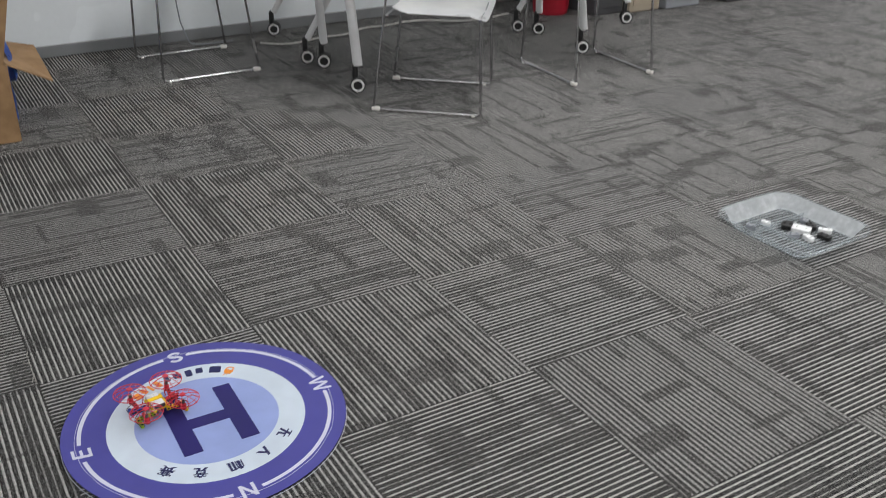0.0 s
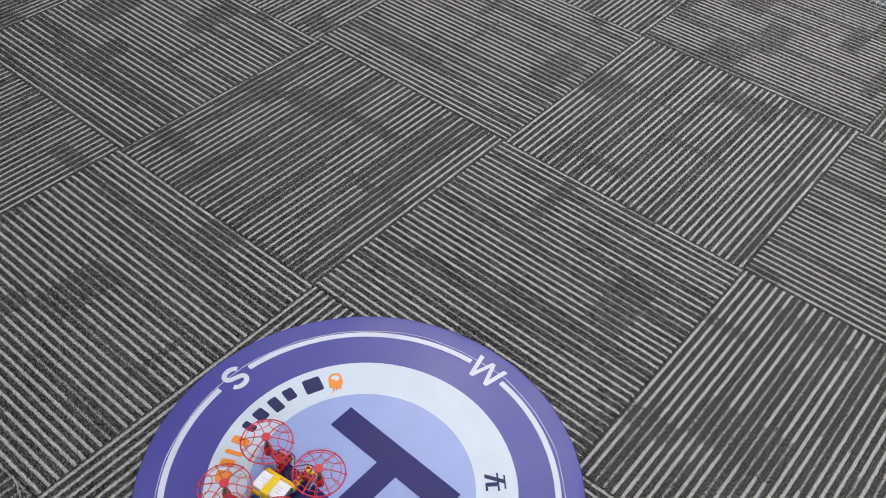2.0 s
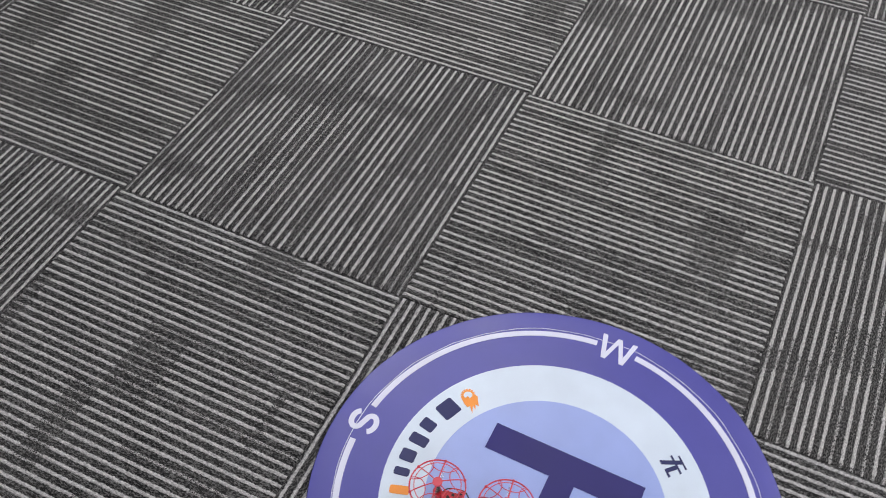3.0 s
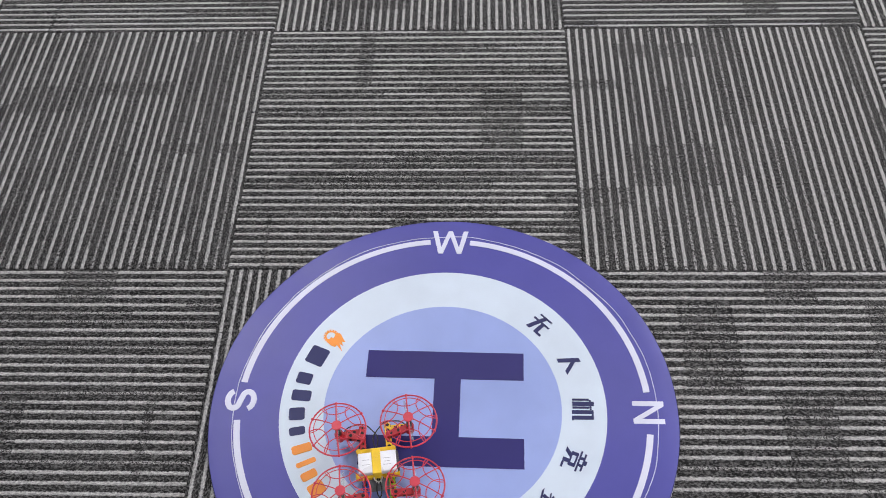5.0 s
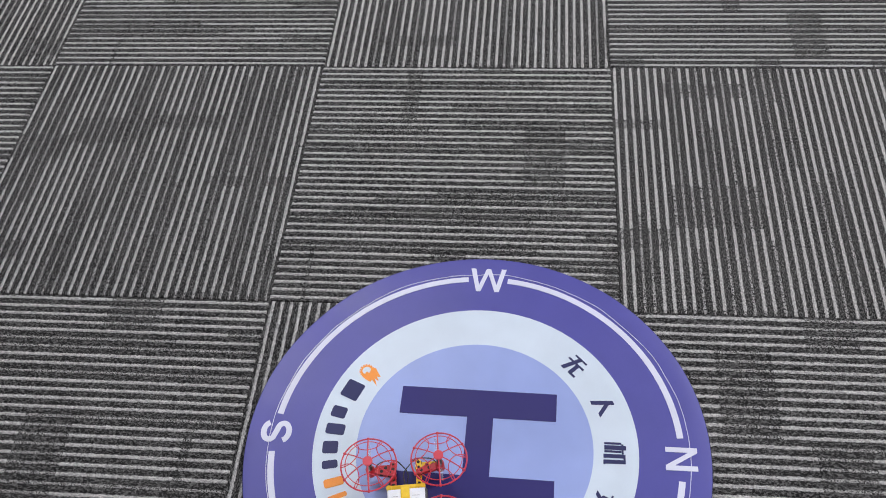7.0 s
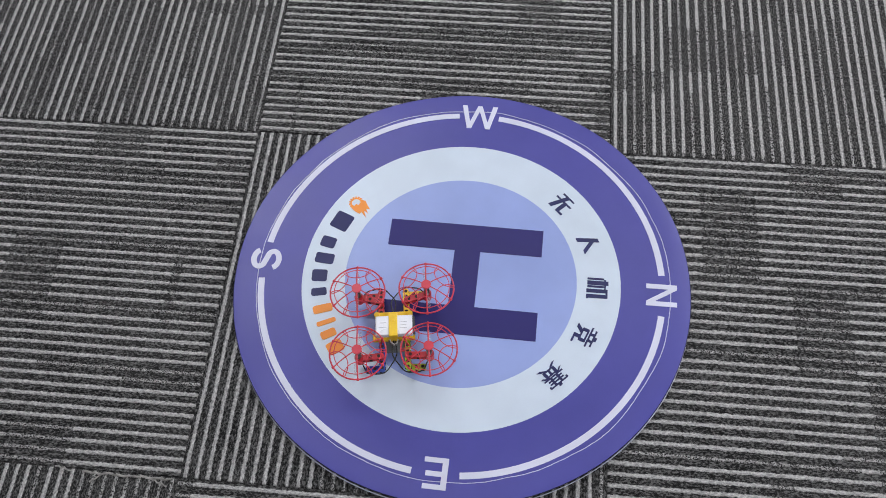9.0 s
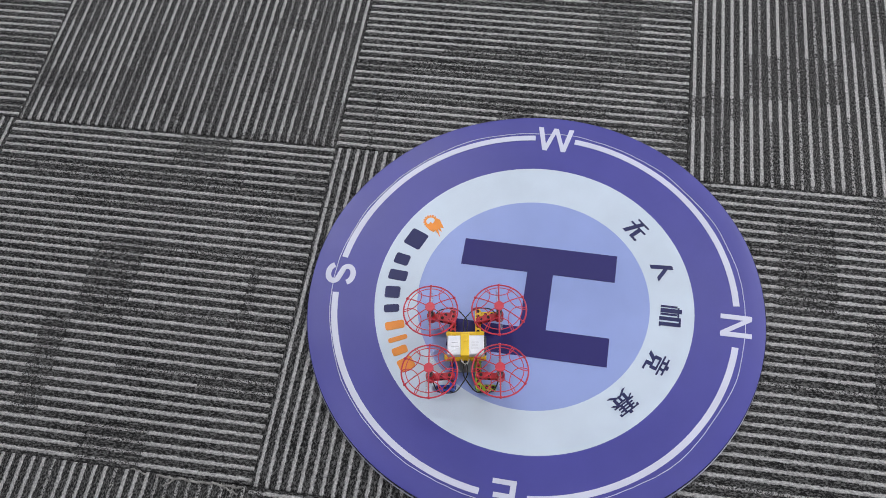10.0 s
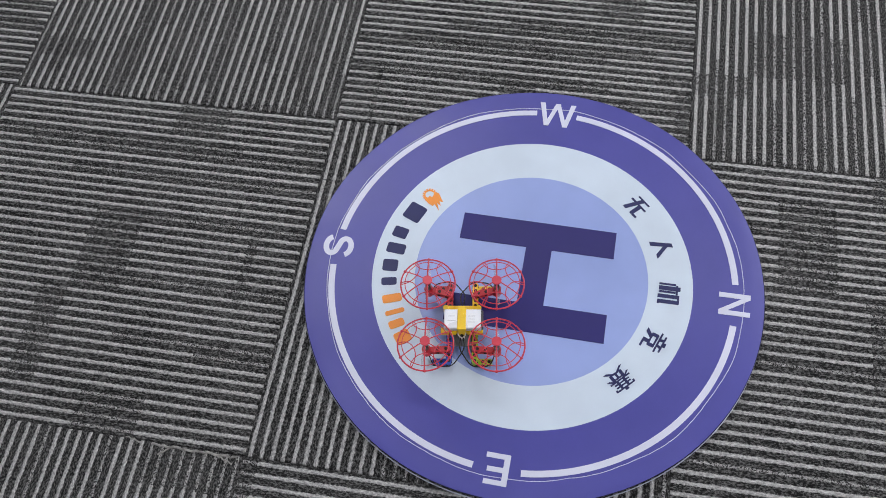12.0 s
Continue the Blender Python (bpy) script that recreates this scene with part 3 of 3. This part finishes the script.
def build_drone(at):
    t = thing("toy_drone", at, "small red quadcopter of coloured plastic blocks on the landing pad", "drone")
    zb = HUB_Z - 0.0335  # level of the beams
    guard, prop = mesh_of(guard_mesh(), "rotor_guard", RED_GUARD, True), mesh_of(propeller_mesh(), "propeller", BLADE, True)
    colours = {(-1, 1): (RED, "red"), (1, 1): (YELLOW, "yellow"), (-1, -1): (BLUE, "blue"), (1, -1): (LIME, "lime green")}
    for (sx, sy), (mat, word) in colours.items():
        hx, hy = sx * SPAN_X / 2, sy * SPAN_Y / 2
        g = new("rotor_guard", guard)
        g.parent, g.matrix_basis = t, pose(hx, hy, HUB_Z)
        # pod with a thin post up to the rim on the body's side
        pod = rod(0.0056, (0, 0, -0.0365), (0, 0, -0.0240), 18)
        rod(0.0046, (0, 0, -0.0240), (0, 0, -0.0215), 18, pod, 0.0040)
        inward = math.atan2(-sy * 0.5, -sx * 0.87)
        pd = part("motor_pod", pod, RED, t, "red motor pod", pose(hx, hy, HUB_Z))
        motor = part("motor", rod(0.0036, (0, 0, -0.0215), (0, 0, -0.0150), 18), MOTOR_CAN, pd, "small steel motor")
        part("motor_cap", rod(0.0028, (0, 0, -0.0150), (0, 0, -0.0138), 16), BLACK_PLASTIC, motor, "black motor cap")
        part("post", tube([polar(0.0335, inward, -0.0100), polar(0.0325, inward, -0.020), polar(0.0290, inward, -0.031)], 0.0011, 6), RED, pd)
        p = new("propeller", prop)
        p.parent, p.matrix_basis = t, pose(hx, hy, HUB_Z - 0.0118, 0, 0, 90 + 4 * sx + 3 * sy)
        # coloured beam along the body's corner, red arm across from the pod, coloured foot under it
        ax, ay = sx * 0.0158, sy * 0.0378
        arm = part("arm", peg_beam(0.0330), RED, t, "red block arm with peg holes", pose(sx * 0.0292, ay + sy * 0.0012, zb + 0.0008, 0, 0, sx * sy * (14 if sy > 0 else 4)))
        part("peg_hole", beam_holes(0.0300, 3), HOLE, arm)
        beam = part("corner_beam", peg_beam(0.0420), mat, t, word + " block beam with peg holes", pose(ax, sy * 0.0335, zb - 0.0066, 0, 0, 90))
        part("peg_hole", beam_holes(0.0420, 6), HOLE, beam)
        foot = part("foot_beam", peg_beam(0.0240), mat, t, word + " block foot", pose(sx * 0.0255, sy * 0.0495, zb - 0.0130, 0, 0, 0))
        part("peg_hole", beam_holes(0.0240, 3), HOLE, foot)
        # black motor lead
        lead = bend([(hx, hy - sy * 0.004, zb - 0.003), (hx - sx * 0.008, hy + sy * 0.016, zb - 0.008), (sx * 0.012, sy * 0.058, zb - 0.006), (sx * -0.004, sy * 0.036, zb), (0, sy * 0.014, zb + 0.003)], 0.008)
        part("motor_lead", tube(lead, 0.0008, 6), BLACK_WIRE, t, "thin black wire")
    # body: chassis, board, battery and strap
    ch = box((0.0440, 0.0250, 0.0075), (0, 0, zb + 0.0050), 0.0015)
    box((0.0520, 0.0075, 0.0075), (0, -0.0150, zb + 0.0030), 0.0012, 2, ch)
    box((0.0470, 0.0075, 0.0075), (0, 0.0150, zb + 0.0030), 0.0012, 2, ch)
    body = part("chassis", ch, YELLOW, t, "yellow block chassis", smooth=False)
    for sx in (-1, 1):
        for sy in (-1, 1):
            part("stud", rod(0.0034, (sx * 0.0205, sy * 0.0150, zb + 0.0066), (sx * 0.0205, sy * 0.0150, zb + 0.0088), 14), YELLOW, body)
    part("circuit_board", box((0.026, 0.050, 0.0018), (0, -0.006, zb - 0.006), 0.0004), BOARD, t, "grey circuit board under the chassis")
    bat = part("battery", box((0.0460, 0.0260, 0.0085), (0.0012, -0.0040, zb + 0.0130), 0.0014, 2), FOIL, t, "silver foil battery", smooth=False)
    part("battery_tape", box((0.0040, 0.0235, 0.0080), (0.0245, -0.0040, zb + 0.0130), 0.0012), DARK_GREY, bat, "dark end tape", smooth=False)
    pr = bmesh.new()
    for k, (x, y, w) in enumerate(((-0.0125, 0.004, 0.008), (-0.0125, -0.002, 0.010), (0.0125, 0.004, 0.009), (0.0125, 0.000, 0.007), (0.0125, -0.004, 0.009))):
        box((w, 0.0006, 0.0002), (x, y - 0.0045, zb + 0.01735), 0, 2, pr)
    part("battery_print", pr, FOIL_INK, bat, "grey print bars")
    st = box((0.0105, 0.0300, 0.0022), (0, -0.0035, zb + 0.0182), 0.0008)
    box((0.0105, 0.0022, 0.0160), (0, -0.0181, zb + 0.0115), 0.0006, 2, st)
    box((0.0105, 0.0022, 0.0160), (0, 0.0111, zb + 0.0115), 0.0006, 2, st)
    rod(0.0024, (0, 0.002, zb + 0.019), (0, 0.002, zb + 0.0200), 14, st)
    part("battery_strap", st, YELLOW, t, "yellow clip over the battery", smooth=False)
    for s in (-1, 1):
        part("battery_lead", tube(bend([(s * 0.004, -0.016, zb + 0.010), (s * 0.005, -0.021, zb + 0.006), (s * -0.002, -0.024, zb - 0.001), (s * -0.003, -0.018, zb - 0.004)], 0.003), 0.0008, 6), WHITE_WIRE, t, "thin white wire")
    for s in (-1, 1):
        part("contact", box((0.0032, 0.0030, 0.0012), (s * 0.0055, -0.0195, zb + 0.0046), 0.0003), MOTOR_CAN, t, "small bare metal contact")
    return t


DRONE = (0.2332, -0.2985)
build_drone(pose(DRONE[0], DRONE[1], PAD_TOP + 0.0002, 0, 0, 8.0))


# ---------------------------------------------------------------- chairs
def build_chair(at):
    """Sled chair; its origin lies between the capped runner ends, runners along +x, backrest over the capped end."""
    t = thing("sled_chair", at, "white plastic chair on a thin chrome sled frame", "chair", "chairs by the wall")
    L, W, r = 0.446, 0.219, 0.0052
    for s in (-1, 1):
        line = bend([(0.088, s * 0.196, 0.70), (0.005, s * W, r + 0.001), (L, s * W, r + 0.001), (0.430, s * 0.205, 0.388)], 0.022, 6)
        side = part("side_frame", tube(line, r, 10), CHROME, t, "bent chrome rod")
        part("foot_cap", box((0.034, 0.020, 0.017), (0.016, s * W, 0.0086), 0.005), CAP_WHITE, side, "white plastic foot cap")
        part("foot_cap", box((0.012, 0.016, 0.006), (L - 0.03, s * W, 0.003), 0.002), CAP_WHITE, side, "white plastic foot cap")
    for x in (0.056, 0.425):
        part("cross_bar", tube([(x, -0.205, 0.381), (x, 0, 0.371), (x, 0.205, 0.381)], 0.005, 8), CHROME, t)
    # shell of the seat: curved sheet with thickness and a soft waterfall edge
    bm = bmesh.new()
    nx, ny = 16, 14
    grid = []
    for i in range(nx + 1):
        u = i / nx
        row = []
        for j in range(ny + 1):
            v = 2 * j / ny - 1
            x = 0.078 + 0.374 * u
            wide = 0.225 - 0.03 * (2 * u - 1) ** 4
            z = 0.390 + 0.012 * v * v + 0.016 * max(0, 0.15 - u) / 0.15 - 0.022 * max(0, u - 0.82) / 0.18
            row.append(bm.verts.new((x, v * wide, z)))
        grid.append(row)
    for a, b in zip(grid, grid[1:]):
        for j in range(ny):
            bm.faces.new((a[j], a[j + 1], b[j + 1], b[j]))
    bmesh.ops.solidify(bm, geom=list(bm.faces), thickness=0.014)
    part("seat", bm, SEAT_WHITE, t, "white moulded seat")
    bm = bmesh.new()
    grid = []
    for i in range(13):
        u = i / 12
        row = []
        for j in range(ny + 1):
            v = 2 * j / ny - 1
            wide = 0.215 - 0.04 * u ** 3
            row.append(bm.verts.new((0.080 - 0.02 * u + 0.03 * v * v, v * wide * 0.9, 0.455 + 0.34 * u)))
        grid.append(row)
    for a, b in zip(grid, grid[1:]):
        for j in range(ny):
            bm.faces.new((a[j], a[j + 1], b[j + 1], b[j]))
    bmesh.ops.solidify(bm, geom=list(bm.faces), thickness=0.012)
    part("backrest", bm, SEAT_WHITE, t, "white moulded backrest")
    return t


chair = build_chair(pose(-1.496, 1.165, 0.002, 0, 0, 50.3))
copy_thing(chair, pose(-2.290, 0.830, 0.002, 0, 0, -89.5))
copy_thing(chair, pose(-1.182, 2.193, 0.002, 0, 0, 178))


# ---------------------------------------------------------------- tables on casters
def caster(parent, x, y, turn=58.0):
    at = pose(x, y, 0, 0, 0, turn)
    fork = part("caster_fork", box((0.024, 0.026, 0.080), (-0.012, 0, 0.085), 0.008), BLACK_PLASTIC, parent, "black caster fork", at)
    for s in (-1, 1):
        wh = part("wheel", rod(0.033, (0, s * 0.013 - 0.009, 0.034), (0, s * 0.013 + 0.009, 0.034), 28), BLACK_PLASTIC, fork, "black caster wheel")
        ring = [(0.0235 * math.cos(k * math.tau / 28), s * 0.0225, 0.034 + 0.0235 * math.sin(k * math.tau / 28)) for k in range(28)]
        part("hub", tube(ring, 0.0048, 8, closed=True), HUB_WHITE, wh, "pale grey hub ring")
    return fork


def build_table(at, length, depth, skew=0.0, extra=()):
    """Folding table: slanting legs with casters at each end; origin under its near front caster."""
    t = thing("folding_table", at, "white folding office table on black casters by the wall", "table", "tables by the wall")
    for y in (0.0, length):
        top = (-depth * 0.52, y, 0.70)
        part("leg", tube([(0.0, y, 0.115), (-depth * 0.13, y, 0.36), top], 0.021, 12), LEG_WHITE, t, "white steel leg")
        part("leg", tube([(-depth, y + skew, 0.115), (-depth * 0.97, y + skew * 0.4, 0.36), top], 0.019, 12), LEG_WHITE, t, "white steel leg")
        for x, dy in ((0.0, 0.0), (-depth, skew)):
            caster(t, x, y + dy)
    # legs of neighbouring tables, added here without tops of their own
    for x, y in extra:
        part("neighbour_leg", tube([(x, y, 0.115), (x + 0.05, y + 0.17, 0.42), (x + 0.10, y + 0.30, 0.70)], 0.015, 10), LEG_WHITE, t, "slanting steel leg of a neighbouring table")
        caster(t, x, y)
    part("cross_rail", tube([(-depth * 0.5, 0, 0.62), (-depth * 0.5, length, 0.62)], 0.018, 10), LEG_WHITE, t, "white cross rail")
    part("tabletop", box((0.80, length + 0.30, 0.025), (-depth * 0.5 - 0.07, length / 2, 0.7275), 0.006), TABLETOP, t, "white laminate top", smooth=False)
    return t


build_table(pose(-1.572, 1.085, 0.002, 0, 0, 2.3), 1.27, 0.405, 0.045, ((-0.505, 0.010), (-0.500, 1.250), (-1.060, 0.090)))
build_table(pose(-2.005, 2.975, 0.002, 0, 0, 2.3), 1.27, 0.30, 0.03)


# ---------------------------------------------------------------- boxes and bins by the wall
def panel(bm, a, b, c, d, thick):
    """A board between four corners."""
    a, b, c, d = (Vector(p) for p in (a, b, c, d))
    n = (b - a).cross(d - a).normalized() * thick / 2
    vs = [bm.verts.new(p + s * n) for s in (-1, 1) for p in (a, b, c, d)]
    for f in ((0, 3, 2, 1), (4, 5, 6, 7), (0, 1, 5, 4), (1, 2, 6, 5), (2, 3, 7, 6), (3, 0, 4, 7)):
        bm.faces.new([vs[k] for k in f])
    return bm


def open_carton(at, w, d, h, label, flap=True):
    t = thing("cardboard_box", at, label, "box")
    th = 0.006
    for nm, pts in (("side", ((0, 0, 0.003), (w, 0, 0.003), (w, 0, h), (0, 0, h))), ("side", ((0, d, 0.003), (w, d, 0.003), (w, d, h), (0, d, h))),
                    ("side", ((0, 0.004, 0.003), (0, d - 0.004, 0.003), (0, d - 0.004, h), (0, 0.004, h))), ("side", ((w, 0.004, 0.003), (w, d - 0.004, 0.003), (w, d - 0.004, h), (w, 0.004, h))),
                    ("bottom", ((0.004, 0.004, 0.006), (w - 0.004, 0.004, 0.006), (w - 0.004, d - 0.004, 0.006), (0.004, d - 0.004, 0.006)))):
        part(nm, panel(bmesh.new(), *pts, th), CARTON, t, smooth=False)
    if flap:
        part("flap", panel(bmesh.new(), (0.01, d, h), (w - 0.01, d, h), (w - 0.02, d + 0.148, h - 0.082), (0.03, d + 0.150, h - 0.035), 0.005), CARTON, t, "open folded flap", smooth=False)
        part("flap", panel(bmesh.new(), (w, 0.01, h), (w, d - 0.01, h), (w + 0.012, d + 0.048, h + 0.25), (w + 0.012, 0.05, h + 0.25), 0.005), CARTON, t, "open folded flap", smooth=False)
    return t


open_carton(pose(-2.011, -0.672, 0.002, 0, 0, 0), 0.40, 0.40, 0.285, "open brown cardboard box with folded flaps on the carpet")


def blue_sheet(at):
    t = thing("plastic_bag", at, "crumpled blue plastic bag tucked behind the open cardboard box", "bag")
    bm = bmesh.new()
    grid = []
    for i in range(15):
        row = []
        for j in range(19):
            u, v = i / 14, j / 18
            y = 0.012 + 0.020 * math.sin(math.pi * u) + 0.016 * noise.noise((u * 4, v * 5, 2.0))
            z = 0.004 + 0.41 * v * (0.94 + 0.06 * math.sin(u * 7))
            reach = 0.26 + 0.25 * math.exp(-((z - 0.24) / 0.05) ** 2)
            row.append(bm.verts.new((-0.17 + reach * u + 0.02 * noise.noise((v * 4, u, 7)), y, z)))
        grid.append(row)
    for a, b in zip(grid, grid[1:]):
        for j in range(18):
            bm.faces.new((a[j], a[j + 1], b[j + 1], b[j]))
    bmesh.ops.solidify(bm, geom=list(bm.faces), thickness=0.004)
    part("sheet", bm, BAG_BLUE, t)
    return t


blue_sheet(pose(-1.93, -0.262, 0.002))


def red_bin(at):
    t = thing("waste_bin", at, "small dark red plastic bin under the table", "bin")
    bm = bmesh.new()
    rod(0.10, (0, 0, 0), (0, 0, 0.27), 28, bm, 0.125)
    part("body", bm, BIN_RED, t)
    part("rim", tube([polar(0.125, math.tau * k / 32, 0.27) for k in range(32)], 0.006, 8, closed=True), BIN_RED, t)
    return t


red_bin(pose(-2.42, 2.76, 0.002))


def low_cabinet(at, size, mat, label):
    t = thing("storage_box", at, label, "box", "boxes along the wall")
    w, d, h = size
    part("body", box((w, d, h), (0, 0, h / 2), 0.008), mat, t, smooth=False)
    part("lid", box((w + 0.012, d + 0.012, 0.03), (0, 0, h + 0.0155), 0.006), mat, t, smooth=False)
    part("front_panel", box((0.006, d - 0.05, h - 0.08), (w / 2 + 0.003, 0, h / 2), 0.002), mat, t, smooth=False)
    return t


low_cabinet(pose(-2.36, 3.02, 0.002, 0, 0, 1), (0.30, 0.22, 0.30), DARK_GREY, "dark grey storage box along the wall")
low_cabinet(pose(-2.34, 3.27, 0.002, 0, 0, 1), (0.32, 0.24, 0.30), BEIGE, "beige board storage box along the wall")
low_cabinet(pose(-2.33, 3.56, 0.002, 0, 0, 1), (0.34, 0.28, 0.34), STEEL_GREY, "blue-grey storage box along the wall")
low_cabinet(pose(-2.30, 4.10, 0.002, 0, 0, 1), (0.34, 0.40, 0.34), DARK_GREY, "dark grey storage box along the wall")


def floor_cable():
    t = thing("power_cable", pose(0, 0, 0.002), "thin pale cable lying on the carpet by the wall", "cable")
    pts = []
    for i in range(60):
        u = i / 59
        pts.append((-2.50 + 0.07 * math.sin(u * 9) + 0.06 * noise.noise((u * 7, 0, 0)), 1.0 + 1.5 * u, 0.0045))
    part("cord", tube(pts, 0.004, 7), CAP_WHITE, t)
    return t


floor_cable()


def hanging_cable():
    t = thing("hanging_cable", pose(0, 0, 0.002), "thin grey cable hanging down the white wall to the carpet", "cable")
    line = bend([(-2.70, 0.63, 0.74), (-2.66, 0.635, 0.30), (-2.63, 0.645, 0.12), (-2.62, 0.68, 0.010), (-2.61, 0.74, 0.0036), (-2.61, 0.90, 0.0036)], 0.02, 5)
    part("cord", tube(line, 0.0032, 7), STEEL_GREY, t)
    return t


hanging_cable()


# ---------------------------------------------------------------- clear tray with parts
def build_tray(at):
    t = thing("clear_tray", at, "hazy clear plastic parts tray lying on the carpet", "tray")
    w, d, h, r = 0.365, 0.350, 0.045, 0.075

    def ringed(profile, bm):
        loops = []
        for inset, z in profile:
            loops.append([bm.verts.new((x, y, z)) for x, y in rounded(w - 2 * inset, d - 2 * inset, max(0.006, r - inset), 6)])
        for a, b in zip(loops, loops[1:]):
            n = len(a)
            for k in range(n):
                bm.faces.new((a[k], a[(k + 1) % n], b[(k + 1) % n], b[k]))
        return loops

    bm = bmesh.new()
    loops = ringed([(0.047, 0.003), (0.052, 0.002)], bm)
    bm.faces.new(loops[-1])
    bmesh.ops.solidify(bm, geom=list(bm.faces), thickness=0.0012)
    part("tray_floor", bm, CLEAR, t, "clear tray floor")
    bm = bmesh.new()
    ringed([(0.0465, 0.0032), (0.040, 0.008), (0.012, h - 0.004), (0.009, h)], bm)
    # the two far sides get the painted haze of light, near ones stay clear
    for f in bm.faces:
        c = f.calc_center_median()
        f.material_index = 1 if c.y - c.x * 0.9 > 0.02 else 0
    bmesh.ops.solidify(bm, geom=list(bm.faces), thickness=0.0012)
    part("sloping_wall", bm, [CLEAR, FAR_HAZE], t, "sloping clear walls with painted haze on two far sides")
    bm = bmesh.new()
    ringed([(0.0, h - 0.007), (0.0, h - 0.001), (0.002, h + 0.001), (0.0085, h + 0.001)], bm)
    bmesh.ops.solidify(bm, geom=list(bm.faces), thickness=0.0012)
    part("lip", bm, HAZY, t, "rounded rim lip")
    bead = [(x, y, 0.0050) for x, y in rounded(w - 0.104, d - 0.104, 0.028, 6)]
    part("floor_bead", tube(bead, 0.0022, 6, closed=True), HAZY, t, "pale bead round the tray floor")
    for x, y, lx, ly in ((0.004, -0.052, 0.245, 0.002), (-0.052, 0.010, 0.002, 0.232)):
        part("divider", box((lx, ly, 0.016), (x, y, 0.0122), 0.0006), HAZY, t)
    return t


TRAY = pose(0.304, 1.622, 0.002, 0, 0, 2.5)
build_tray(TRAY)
PIECES = ((0.010, 0.034, 0.056, 0.040, 25, 0), (0.060, 0.002, 0.038, 0.020, -15, 0), (0.056, 0.088, 0.040, 0.020, 40, 0), (-0.076, -0.026, 0.030, 0.016, 10, 0),
          (-0.033, 0.022, 0.034, 0.046, 35, 1), (0.012, 0.080, 0.040, 0.026, -40, 1), (0.080, 0.052, 0.040, 0.024, 5, 1), (0.024, -0.022, 0.038, 0.018, 60, 2), (-0.024, 0.092, 0.034, 0.016, -20, 2), (-0.085, -0.085, 0.032, 0.014, 15, 2))
KINDS = ((SEAT_WHITE, "small white plastic part in the clear tray"), (BLACK_PLASTIC, "small black plastic part in the clear tray"), (STEEL_GREY, "small blue-grey plastic part in the clear tray"))
for x, y, long, wide, turn, kind in PIECES:
    mat, words = KINDS[kind]
    t = thing("block_part", TRAY @ pose(x, y, 0.0042, 0, 0, turn), words, "block part", "loose parts in the tray")
    part("piece", plate(rounded(long, wide, 0.0065), 0, 0.012), mat, t)
    for side in (-1, 1):
        part("peg", rod(0.0035, (side * long * 0.25, 0, 0.012), (side * long * 0.25, 0, 0.0155), 10), mat, t)


# ---------------------------------------------------------------- carpet
def build_floor():
    w, d = FLOOR_X1 - FLOOR_X0, FLOOR_Y1 - FLOOR_Y0
    base = structure("floor", box((w + 0.4, d + 0.4, 0.1), ((FLOOR_X0 + FLOOR_X1) / 2, (FLOOR_Y0 + FLOOR_Y1) / 2, -0.0535)), BACKING, "office floor of grey striped carpet tiles laid in quarter turns", "floor")
    # one tile, 0.5 m square, with softly rounded edges
    e = 0.2497
    bm = bmesh.new()
    prof = [(0.0, -0.0034), (0.0, -0.0010), (0.0007, -0.0002), (0.0022, 0.0)]
    loops = [[bm.verts.new((sx * (e - i), sy * (e - i), z)) for sx, sy in ((1, 1), (-1, 1), (-1, -1), (1, -1))] for i, z in prof]
    for a, b in zip(loops, loops[1:]):
        for k in range(4):
            bm.faces.new((a[k], a[(k + 1) % 4], b[(k + 1) % 4], b[k]))
    bm.faces.new(loops[-1])
    tile = mesh_of(bm, "carpet_tile", CARPET, True)
    rng = random.Random(5)
    for i in range(round(FLOOR_X0 / 0.5), round(FLOOR_X1 / 0.5)):
        for j in range(round(FLOOR_Y0 / 0.5), round(FLOOR_Y1 / 0.5)):
            ob = new("carpet_tile", tile)
            ob.parent = base
            quarter = 90 * ((i + j) % 2) + 180 * rng.randint(0, 1)
            ob.matrix_basis = pose(0.25 + 0.5 * i, 0.25 + 0.5 * j, rng.uniform(-0.0004, 0.0003), 0, 0, quarter + rng.uniform(-0.12, 0.12))

    # yarn pulled loose along one joint
    rng = random.Random(11)
    for x0, x1, y0, y1, r in ((-0.116, -0.008, -0.5035, -0.5045, 0.0019), (-0.150, -0.128, -0.499, -0.5035, 0.0013), (-0.092, -0.104, -0.504, -0.5150, 0.0012), (-0.030, -0.012, -0.506, -0.5120, 0.0013)):
        n = max(6, int(abs(x1 - x0) / 0.004))
        pts = [(x0 + (x1 - x0) * k / n, y0 + (y1 - y0) * k / n + rng.uniform(-0.0010, 0.0010), 0.0010 + rng.uniform(-0.0004, 0.0010)) for k in range(n + 1)]
        part("loose_yarn", tube(pts, r * 0.8, 6), YARN, base, "pale yarn pulled loose at a tile joint")


build_floor()
